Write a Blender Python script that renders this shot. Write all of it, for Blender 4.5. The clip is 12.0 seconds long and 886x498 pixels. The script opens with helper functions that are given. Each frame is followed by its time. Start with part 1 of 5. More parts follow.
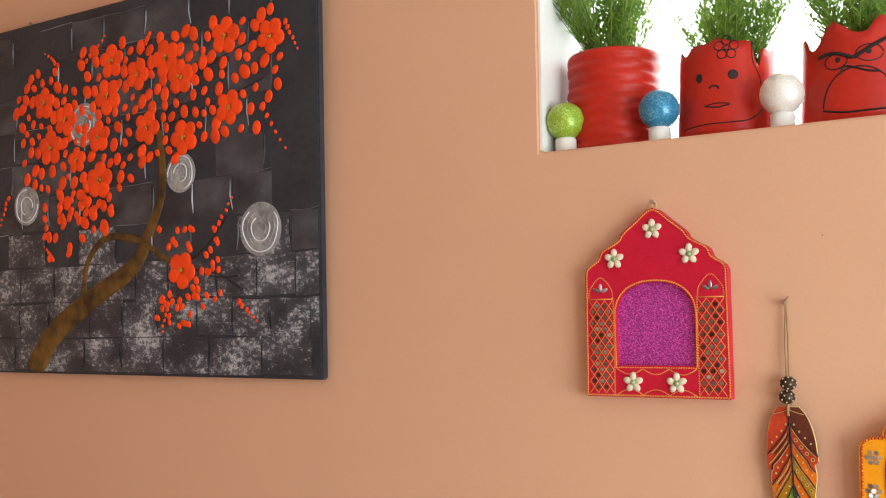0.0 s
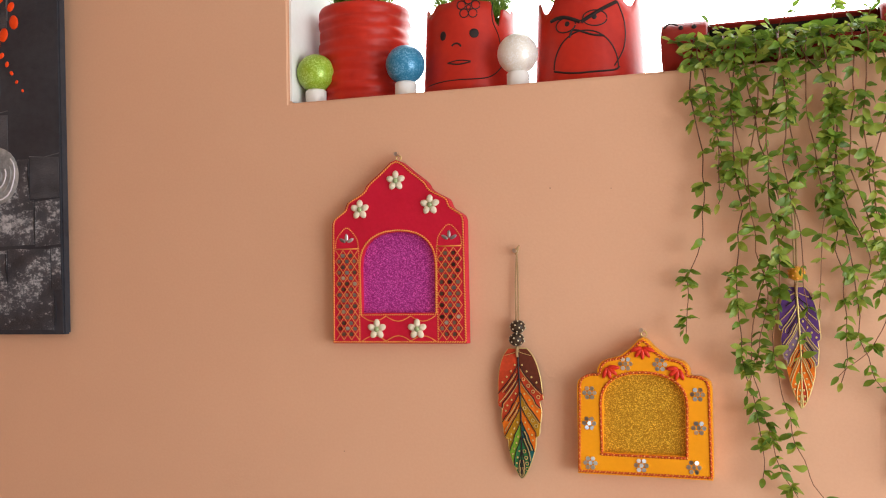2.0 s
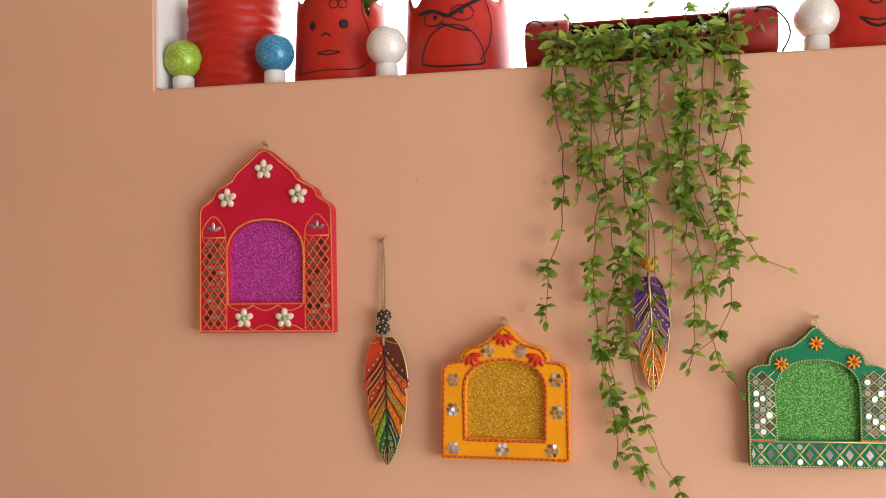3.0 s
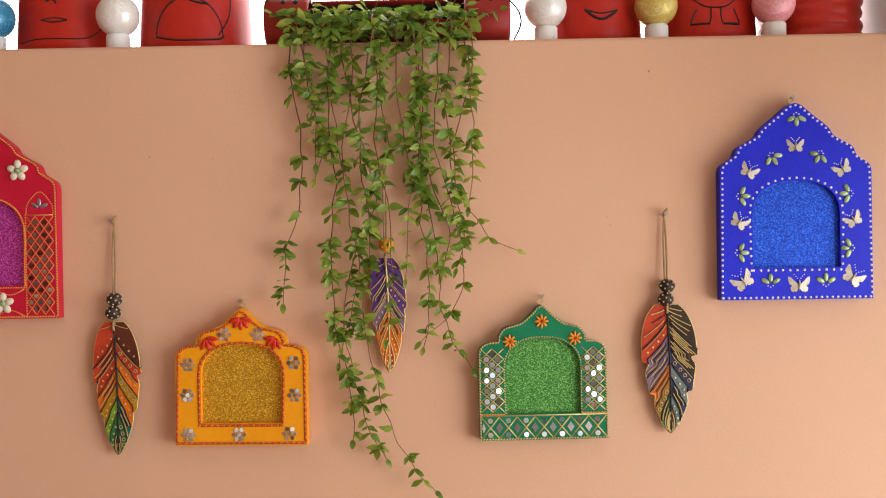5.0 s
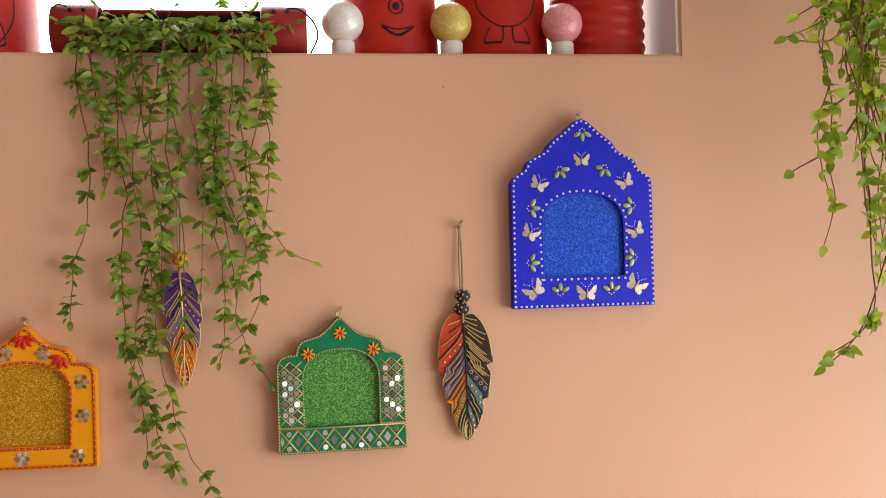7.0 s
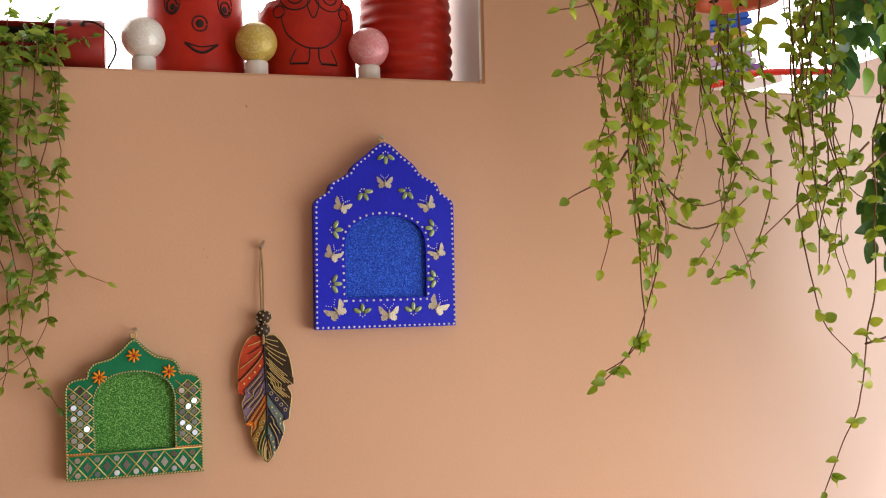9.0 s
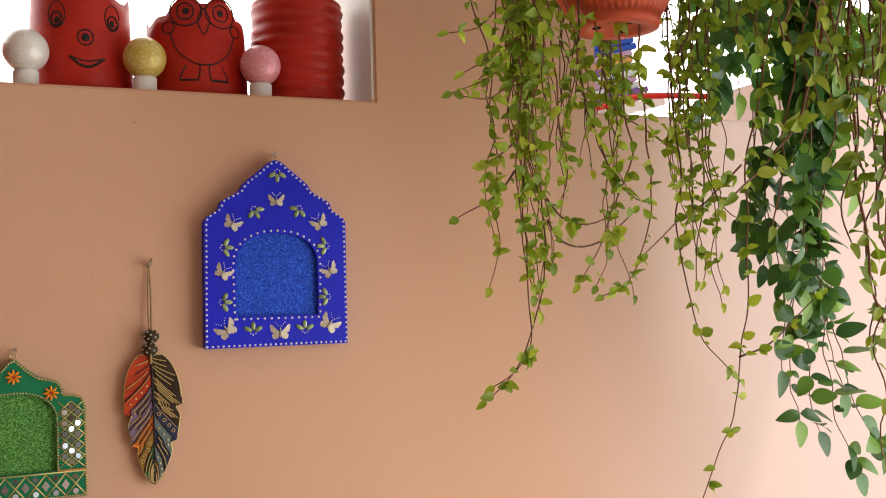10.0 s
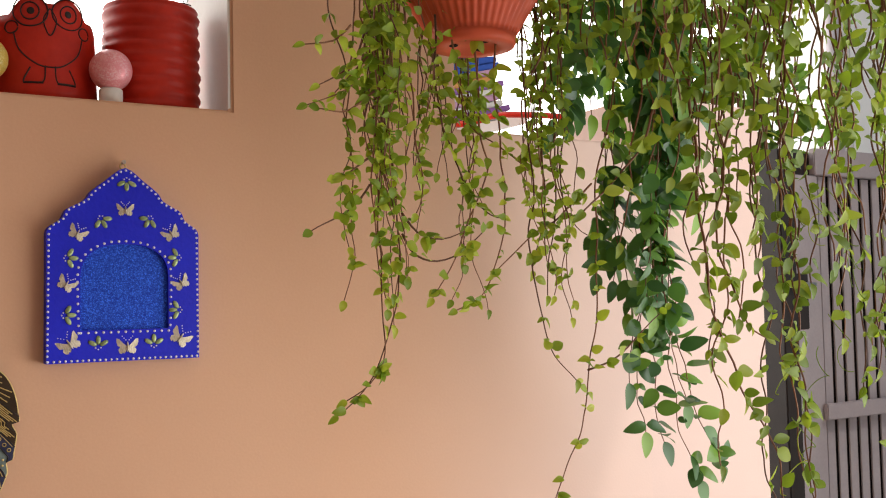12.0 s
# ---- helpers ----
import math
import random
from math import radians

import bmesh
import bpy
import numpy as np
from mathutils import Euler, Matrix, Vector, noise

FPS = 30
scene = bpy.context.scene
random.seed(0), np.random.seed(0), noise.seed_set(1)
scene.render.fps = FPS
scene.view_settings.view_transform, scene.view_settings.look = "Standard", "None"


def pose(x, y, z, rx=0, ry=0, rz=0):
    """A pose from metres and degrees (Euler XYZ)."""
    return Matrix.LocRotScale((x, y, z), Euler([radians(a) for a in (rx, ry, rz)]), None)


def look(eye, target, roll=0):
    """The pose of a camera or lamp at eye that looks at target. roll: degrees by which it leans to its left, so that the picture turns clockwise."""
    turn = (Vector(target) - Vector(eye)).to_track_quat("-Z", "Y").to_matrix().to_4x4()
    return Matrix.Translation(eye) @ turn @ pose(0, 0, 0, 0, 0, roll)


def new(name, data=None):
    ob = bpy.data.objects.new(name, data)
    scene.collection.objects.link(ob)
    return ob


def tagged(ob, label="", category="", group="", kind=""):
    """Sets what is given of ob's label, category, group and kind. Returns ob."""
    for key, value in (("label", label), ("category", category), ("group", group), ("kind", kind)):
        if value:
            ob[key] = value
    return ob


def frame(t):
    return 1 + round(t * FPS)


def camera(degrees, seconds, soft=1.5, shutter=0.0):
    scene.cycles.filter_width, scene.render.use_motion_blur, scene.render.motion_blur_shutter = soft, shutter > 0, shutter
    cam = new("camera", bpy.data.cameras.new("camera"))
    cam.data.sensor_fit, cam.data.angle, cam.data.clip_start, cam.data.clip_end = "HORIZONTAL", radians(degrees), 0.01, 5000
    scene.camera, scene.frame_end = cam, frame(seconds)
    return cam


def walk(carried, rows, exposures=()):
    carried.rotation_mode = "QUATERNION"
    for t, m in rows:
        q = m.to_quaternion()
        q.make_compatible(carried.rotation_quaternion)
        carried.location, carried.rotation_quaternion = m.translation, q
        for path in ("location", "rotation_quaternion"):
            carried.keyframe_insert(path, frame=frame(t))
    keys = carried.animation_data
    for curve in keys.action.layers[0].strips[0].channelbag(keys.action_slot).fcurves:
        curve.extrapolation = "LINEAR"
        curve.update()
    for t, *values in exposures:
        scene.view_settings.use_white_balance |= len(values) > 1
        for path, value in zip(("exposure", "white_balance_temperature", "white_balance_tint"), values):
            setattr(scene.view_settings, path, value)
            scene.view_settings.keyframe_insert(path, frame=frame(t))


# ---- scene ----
cam = camera(48.59, 12.0, soft=1.1)
# seconds, eye x y z, yaw, pitch, roll
ROWS = [
    (0.0, -0.0553, -0.0571, 1.2886, 31.275, 4.521, 0.606),
    (0.5, -0.0387, -0.0527, 1.2846, 28.204, 4.449, 0.739),
    (1.0, -0.0246, -0.0513, 1.2769, 25.262, 3.637, 1.112),
    (1.5, -0.0061, -0.0505, 1.2731, 22.556, 2.828, 1.143),
    (2.0, 0.0149, -0.0488, 1.2687, 18.905, 2.044, 1.044),
    (2.5, 0.0348, -0.0539, 1.2645, 15.731, 1.856, 0.796),
    (3.0, 0.0546, -0.0571, 1.2647, 12.441, 1.435, 0.909),
    (5.0, 0.1330, -0.0391, 1.2689, 0.203, -0.061, 1.026),
    (5.5, 0.1587, -0.0427, 1.2663, -2.149, 0.051, 1.344),
    (6.0, 0.1830, -0.0473, 1.2686, -5.022, 0.329, 1.221),
    (6.5, 0.1980, -0.0518, 1.2636, -6.484, 0.680, 1.420),
    (7.0, 0.2115, -0.0532, 1.2623, -8.604, 0.632, 1.642),
    (9.0, 0.2980, -0.0835, 1.2685, -16.814, 1.346, 1.296),
    (9.5, 0.3050, -0.0928, 1.2656, -19.359, 1.947, 1.397),
    (10.0, 0.2973, -0.0995, 1.2685, -22.956, 2.217, 1.511),
    (10.5, 0.3137, -0.1039, 1.2618, -25.262, 2.727, 1.406),
    (11.0, 0.3122, -0.1036, 1.2639, -27.750, 2.969, 1.294),
    (11.5, 0.3060, -0.1003, 1.2696, -29.303, 2.945, 1.140),
    (12.0, 0.3134, -0.1046, 1.2671, -30.718, 2.881, 1.197),
]
walk(cam, [(t, pose(x, y, z, 90 + pitch, roll, yaw)) for t, x, y, z, yaw, pitch, roll in ROWS], [(0.0, 0.16, 6250, 3), (2.5, -0.07, 6450, 9), (5.5, -0.29, 6500, 10), (7.0, -0.46, 6600, 10), (9.5, -0.78, 6900, 10), (12.0, -0.88, 6900, 10)])

# ---- world, sun, large lights ----
SUN = Vector((0.33, -0.48, 0.81)).normalized()
world = bpy.data.worlds.new("world")
scene.world = world
world.use_nodes = True
sky = world.node_tree.nodes.new("ShaderNodeTexSky")
sky.sky_type, sky.sun_disc = "NISHITA", False
sky.sun_elevation, sky.sun_rotation = math.asin(SUN.z), math.atan2(SUN.x, SUN.y)
world.node_tree.links.new(sky.outputs[0], world.node_tree.nodes["Background"].inputs[0])
world.node_tree.nodes["Background"].inputs[1].default_value = 0.15

sun = new("sun", bpy.data.lights.new("sun", "SUN"))
sun.data.energy, sun.data.angle, sun.data.color = 2.0, radians(1.5), (1.0, 0.97, 0.94)
sun.matrix_world = look(SUN * 10, (0, 0, 0))


def sky_lamp(name, eye, target, width, height, watts, colour):
    """An area lamp in an opening of the room, for the daylight that comes through it."""
    lamp = new(name, bpy.data.lights.new(name, "AREA"))
    lamp.data.shape, lamp.data.size, lamp.data.size_y = "RECTANGLE", width, height
    lamp.data.energy, lamp.data.color = watts, colour
    lamp.matrix_world = look(eye, target)
    return lamp


sky_lamp("veranda_daylight", (2.44, -0.15, 1.0), (-1.0, 0.6, 1.2), 2.4, 1.9, 120, (0.965, 0.99, 1.03))

# ---- materials ----


def tree_of(name):
    m = bpy.data.materials.new(name)
    m.use_nodes = True
    return m, m.node_tree, m.node_tree.nodes["Principled BSDF"]


def surface(name, a, b=None, rough=0.6, metal=0.0, fine=120.0, broad=6.0, bump=0.15, spread=0.0, coat=0.0):
    """Two tones mixed by broad stains and fine grain, with relief. spread: how far alike pieces differ in brightness."""
    m, nt, p = tree_of(name)
    b = b or tuple(c * 0.78 for c in a)
    co = nt.nodes.new("ShaderNodeTexCoord")
    n1, n2 = nt.nodes.new("ShaderNodeTexNoise"), nt.nodes.new("ShaderNodeTexNoise")
    n1.inputs["Scale"].default_value, n1.inputs["Detail"].default_value = broad, 4
    n2.inputs["Scale"].default_value, n2.inputs["Detail"].default_value = fine, 3
    for n in (n1, n2):
        nt.links.new(co.outputs["Object"], n.inputs["Vector"])
    add = nt.nodes.new("ShaderNodeMath")
    add.operation = "MULTIPLY_ADD"
    nt.links.new(n2.outputs["Fac"], add.inputs[0])
    add.inputs[1].default_value = 0.45
    nt.links.new(n1.outputs["Fac"], add.inputs[2])
    ramp = nt.nodes.new("ShaderNodeMapRange")
    ramp.inputs["From Min"].default_value, ramp.inputs["From Max"].default_value = 0.45, 1.0
    nt.links.new(add.outputs[0], ramp.inputs["Value"])
    mix = nt.nodes.new("ShaderNodeMix")
    mix.data_type = "RGBA"
    mix.inputs[6].default_value, mix.inputs[7].default_value = (*a, 1), (*b, 1)
    nt.links.new(ramp.outputs[0], mix.inputs[0])
    out = mix.outputs[2]
    if spread:
        info, hsv = nt.nodes.new("ShaderNodeObjectInfo"), nt.nodes.new("ShaderNodeHueSaturation")
        rng = nt.nodes.new("ShaderNodeMapRange")
        rng.inputs["To Min"].default_value, rng.inputs["To Max"].default_value = 1 - spread, 1 + spread
        nt.links.new(info.outputs["Random"], rng.inputs["Value"])
        nt.links.new(rng.outputs[0], hsv.inputs["Value"])
        nt.links.new(out, hsv.inputs["Color"])
        out = hsv.outputs[0]
    nt.links.new(out, p.inputs["Base Color"])
    p.inputs["Roughness"].default_value, p.inputs["Metallic"].default_value = rough, metal
    p.inputs["Coat Weight"].default_value = coat
    p.inputs["Specular IOR Level"].default_value = 0.25
    if bump:
        bp = nt.nodes.new("ShaderNodeBump")
        bp.inputs["Strength"].default_value, bp.inputs["Distance"].default_value = bump, 0.002
        nt.links.new(n2.outputs["Fac"], bp.inputs["Height"])
        nt.links.new(bp.outputs[0], p.inputs["Normal"])
    return m


def glitter(name, dark, light):
    """Glitter foam: tiny flakes, each with its own tone and tilt."""
    m, nt, p = tree_of(name)
    co, vo = nt.nodes.new("ShaderNodeTexCoord"), nt.nodes.new("ShaderNodeTexVoronoi")
    vo.inputs["Scale"].default_value = 820
    nt.links.new(co.outputs["Object"], vo.inputs["Vector"])
    sep = nt.nodes.new("ShaderNodeSeparateColor")
    nt.links.new(vo.outputs["Color"], sep.inputs[0])
    power = nt.nodes.new("ShaderNodeMath")
    power.operation = "POWER"
    power.inputs[1].default_value = 2.6
    nt.links.new(sep.outputs[0], power.inputs[0])
    mix = nt.nodes.new("ShaderNodeMix")
    mix.data_type = "RGBA"
    mix.inputs[6].default_value, mix.inputs[7].default_value = (*dark, 1), (*light, 1)
    nt.links.new(power.outputs[0], mix.inputs[0])
    nt.links.new(mix.outputs[2], p.inputs["Base Color"])
    p.inputs["Roughness"].default_value, p.inputs["Metallic"].default_value = 0.5, 0.5
    bp = nt.nodes.new("ShaderNodeBump")
    bp.inputs["Strength"].default_value, bp.inputs["Distance"].default_value = 0.6, 0.001
    nt.links.new(sep.outputs[1], bp.inputs["Height"])
    nt.links.new(bp.outputs[0], p.inputs["Normal"])
    return m


def foliage(name, a, b, c, through_it=0.35, gloss=0.42):
    """Leaves: tone from piece to piece, some light let through."""
    m, nt, p = tree_of(name)
    info, geo = nt.nodes.new("ShaderNodeObjectInfo"), nt.nodes.new("ShaderNodeNewGeometry")
    add, fr = nt.nodes.new("ShaderNodeMath"), nt.nodes.new("ShaderNodeMath")
    fr.operation = "FRACT"
    nt.links.new(info.outputs["Random"], add.inputs[0])
    nt.links.new(geo.outputs["Random Per Island"], add.inputs[1])
    nt.links.new(add.outputs[0], fr.inputs[0])
    ramp = nt.nodes.new("ShaderNodeValToRGB")
    e = ramp.color_ramp.elements
    e[0].color, e[1].color = (*a, 1), (*c, 1)
    e.new(0.55).color = (*b, 1)
    nt.links.new(fr.outputs[0], ramp.inputs[0])
    co, no = nt.nodes.new("ShaderNodeTexCoord"), nt.nodes.new("ShaderNodeTexNoise")
    no.inputs["Scale"].default_value = 9
    nt.links.new(co.outputs["Object"], no.inputs["Vector"])
    hsv, rng = nt.nodes.new("ShaderNodeHueSaturation"), nt.nodes.new("ShaderNodeMapRange")
    rng.inputs["To Min"].default_value, rng.inputs["To Max"].default_value = 0.75, 1.25
    nt.links.new(no.outputs["Fac"], rng.inputs["Value"])
    nt.links.new(rng.outputs[0], hsv.inputs["Value"])
    nt.links.new(ramp.outputs[0], hsv.inputs["Color"])
    nt.links.new(hsv.outputs[0], p.inputs["Base Color"])
    p.inputs["Roughness"].default_value = gloss
    tr, ms = nt.nodes.new("ShaderNodeBsdfTranslucent"), nt.nodes.new("ShaderNodeMixShader")
    ms.inputs[0].default_value = through_it
    nt.links.new(hsv.outputs[0], tr.inputs[0])
    nt.links.new(p.outputs[0], ms.inputs[1])
    nt.links.new(tr.outputs[0], ms.inputs[2])
    nt.links.new(ms.outputs[0], nt.nodes["Material Output"].inputs[0])
    return m


WALL = surface("tan_wall_paint", (0.67, 0.392, 0.247), (0.62, 0.352, 0.217), 0.62, fine=220, broad=1.6, bump=0.10)
# Wall tone paled to stand in for overexposed daylight on the wall end.
DAYLIT_END = surface("daylight_paled_wall_paint", (0.58, 0.42, 0.365), (0.53, 0.385, 0.33), 0.6, fine=220, broad=2.0, bump=0.1)


def daylit_wall():
    """Tan wall paint, paled to pink near the open end to imitate daylight."""
    m = surface("tan_wall_paint_with_painted_daylight", (0.67, 0.392, 0.247), (0.62, 0.352, 0.217), 0.62, fine=220, broad=1.6, bump=0.10)
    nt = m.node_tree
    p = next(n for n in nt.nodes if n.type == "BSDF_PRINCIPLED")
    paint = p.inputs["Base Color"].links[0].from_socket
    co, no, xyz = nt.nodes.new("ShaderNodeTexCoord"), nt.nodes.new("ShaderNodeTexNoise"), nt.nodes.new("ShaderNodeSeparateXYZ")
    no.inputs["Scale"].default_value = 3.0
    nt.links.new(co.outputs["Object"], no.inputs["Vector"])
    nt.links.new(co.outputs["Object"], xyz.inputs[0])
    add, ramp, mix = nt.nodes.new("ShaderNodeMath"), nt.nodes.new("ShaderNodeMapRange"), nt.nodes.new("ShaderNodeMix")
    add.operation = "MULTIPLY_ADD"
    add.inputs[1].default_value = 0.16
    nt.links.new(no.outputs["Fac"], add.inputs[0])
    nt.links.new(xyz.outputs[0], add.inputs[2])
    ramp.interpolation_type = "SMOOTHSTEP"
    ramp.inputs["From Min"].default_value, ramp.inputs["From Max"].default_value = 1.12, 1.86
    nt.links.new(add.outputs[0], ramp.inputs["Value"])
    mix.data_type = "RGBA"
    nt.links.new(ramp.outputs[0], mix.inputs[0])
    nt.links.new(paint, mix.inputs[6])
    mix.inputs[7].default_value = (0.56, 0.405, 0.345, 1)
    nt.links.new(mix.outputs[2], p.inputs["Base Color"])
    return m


DAYLIT_WALL = daylit_wall()
WHITE = surface("white_paint", (0.8, 0.79, 0.76), (0.72, 0.70, 0.66), 0.6, broad=3)
CONCRETE = surface("pale_concrete", (0.5, 0.47, 0.43), (0.4, 0.37, 0.34), 0.8, fine=60, broad=2, bump=0.3)
RED_PLASTIC = surface("red_painted_plastic", (0.52, 0.026, 0.011), (0.38, 0.016, 0.008), 0.42, fine=90, broad=14, bump=0.12)
RED_DARK = surface("dark_red_painted_plastic", (0.36, 0.028, 0.018), (0.26, 0.02, 0.014), 0.45, fine=90, broad=14, bump=0.12)
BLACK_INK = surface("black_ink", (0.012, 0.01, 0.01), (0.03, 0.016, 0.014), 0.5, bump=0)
DARK = surface("dark_soil", (0.03, 0.022, 0.016), (0.012, 0.01, 0.008), 0.9, fine=180, broad=30, bump=0.8)
GOLD = surface("gold_liner", (0.68, 0.53, 0.22), (0.50, 0.35, 0.12), 0.35, 0.45, bump=0)
ORANGE_GOLD = surface("orange_gold_liner", (0.82, 0.36, 0.09), (0.66, 0.24, 0.05), 0.4, 0.3, bump=0)
MIRROR = surface("craft_mirror", (0.66, 0.70, 0.73), (0.40, 0.44, 0.50), 0.30, 1.0, bump=0, spread=0.55)
# Darker copy of the craft mirror, with a wider spread of tone.
DARK_MIRROR = surface("dark_craft_mirror", (0.34, 0.35, 0.34), (0.16, 0.17, 0.16), 0.16, 1.0, bump=0, spread=0.7)
STEEL = surface("nail_steel", (0.6, 0.58, 0.55), (0.45, 0.43, 0.4), 0.3, 1.0, bump=0)
JUTE = surface("jute_cord", (0.42, 0.27, 0.13), (0.28, 0.17, 0.08), 0.9, fine=500, broad=60, bump=0.6)

# ---- building blocks ----


def part(name, bm, material, parent=None, label="", smooth=False):
    """One mesh object from a bmesh, under a thing or a part."""
    me = bpy.data.meshes.new(name)
    bmesh.ops.recalc_face_normals(bm, faces=bm.faces)
    bm.to_mesh(me)
    bm.free()
    if smooth:
        me.polygons.foreach_set("use_smooth", [True] * len(me.polygons))
    me.materials.append(material)
    ob = new(name, me)
    ob.parent = parent
    return tagged(ob, label)


def thing(name, m, label, category, group="", kind=""):
    ob = new(name)
    ob.empty_display_size = 0.05
    ob.matrix_basis = m
    return tagged(ob, label, category, group, kind)


def box(bm, lo, hi, bevel=0.0):
    g = bmesh.ops.create_cube(bm, size=1)
    c = [(a + b) / 2 for a, b in zip(lo, hi)]
    for v in g["verts"]:
        v.co = Vector(c) + Vector([v.co[i] * (hi[i] - lo[i]) for i in range(3)])
    if bevel:
        es = list({e for v in g["verts"] for e in v.link_edges})
        bmesh.ops.bevel(bm, geom=es, offset=bevel, segments=2, affect="EDGES")
    return bm


def boxed(name, lo, hi, material, parent=None, label="", bevel=0.0):
    return part(name, box(bmesh.new(), lo, hi, bevel), material, parent, label)


def ball(bm, c, r, u=8, v=6, turn=None):
    """An ellipsoid with the half axes r."""
    r = (r, r, r) if isinstance(r, (int, float)) else r
    m = Matrix.Translation(c) @ (turn or Matrix()) @ Matrix.Diagonal((*r, 1))
    bmesh.ops.create_uvsphere(bm, u_segments=u, v_segments=v, radius=1, matrix=m)
    return bm


def tube(bm, pts, r, n=6, closed=False):
    """A round bar along pts; r is one radius or a function of 0..1."""
    pts = [Vector(p) for p in pts]
    k, rings, up = len(pts), [], None
    for i, p in enumerate(pts):
        a = pts[(i - 1) % k] if closed or i else p
        b = pts[(i + 1) % k] if closed or i < k - 1 else p
        t = (b - a).normalized() if (b - a).length > 1e-9 else Vector((0, 0, 1))
        if up is None:
            up = t.orthogonal().normalized()
        up = (up - t * up.dot(t))
        up = up.normalized() if up.length > 1e-6 else t.orthogonal().normalized()
        side = t.cross(up)
        rr = r(i / max(1, k - 1)) if callable(r) else r
        rings.append([bm.verts.new(p + (up * math.cos(q) + side * math.sin(q)) * rr) for q in (2 * math.pi * j / n for j in range(n))])
    for i in range(k if closed else k - 1):
        x, y = rings[i], rings[(i + 1) % k]
        for j in range(n):
            bm.faces.new((x[j], x[(j + 1) % n], y[(j + 1) % n], y[j]))
    if not closed:
        bm.faces.new(rings[0][::-1]), bm.faces.new(rings[-1])
    return bm


def turned(bm, profile, n=32, c=(0, 0), wobble=None):
    """A body turned about the z axis, from (radius, height) rows."""
    rings = []
    for i, (r, z) in enumerate(profile):
        rings.append([bm.verts.new((c[0] + (r + (wobble(q, i) if wobble else 0)) * math.cos(q), c[1] + (r + (wobble(q, i) if wobble else 0)) * math.sin(q), z)) for q in (2 * math.pi * j / n for j in range(n))])
    for a, b in zip(rings, rings[1:]):
        for j in range(n):
            bm.faces.new((a[j], a[(j + 1) % n], b[(j + 1) % n], b[j]))
    return rings


def slab(bm, outline, y0, y1):
    """A flat plate in the x-z plane, from front y0 to back y1."""
    a, b = [bm.verts.new((x, y0, z)) for x, z in outline], [bm.verts.new((x, y1, z)) for x, z in outline]
    bm.faces.new(a), bm.faces.new(b[::-1])
    for i in range(len(a)):
        j = (i + 1) % len(a)
        bm.faces.new((a[i], b[i], b[j], a[j]))
    return bm


def disc(bm, x, z, r, y0, y1, n=10, start=0.0):
    return slab(bm, [(x + r * math.cos(start + 2 * math.pi * i / n), z + r * math.sin(start + 2 * math.pi * i / n)) for i in range(n)], y0, y1)


def resample(pts, step, closed=False):
    """Points at even steps along a broken line."""
    pts = [Vector(p) for p in pts] + ([Vector(pts[0])] if closed else [])
    out, left = [pts[0]], step
    for a, b in zip(pts, pts[1:]):
        d, at = (b - a).length, 0.0
        while d - at >= left:
            at += left
            out.append(a + (b - a) * (at / d))
            left = step
        left -= d - at
    return out


def cord(bm, pts, r, step, closed=False, slant=0.6):
    """A twisted cord: slanted grains one after another along pts."""
    line = resample(pts, step, closed)
    for i, p in enumerate(line):
        t = (line[(i + 1) % len(line)] - line[i - 1 if i or closed else 0])
        ang = math.atan2(t.z, t.x) + slant
        ball(bm, p, (r * 1.5, r, r * 0.8), 6, 4, Matrix.Rotation(-ang, 4, "Y"))
    return bm


def smooth_line(pts, n=6):
    """Catmull-Rom through pts."""
    pts = [Vector(p) for p in pts]
    out = []
    for i in range(len(pts) - 1):
        a, b, c, d = pts[max(0, i - 1)], pts[i], pts[i + 1], pts[min(len(pts) - 1, i + 2)]
        for k in range(n):
            t = k / n
            out.append(0.5 * (2 * b + (c - a) * t + (2 * a - 5 * b + 4 * c - d) * t * t + (3 * b - a - 3 * c + d) * t ** 3))
    return out + [pts[-1]]


# ---- the large structure ----
WY, THICK, SILL = 1.5, 0.24, 1.594
W1, W2 = (-0.798, 0.856), (1.305, 1.78)


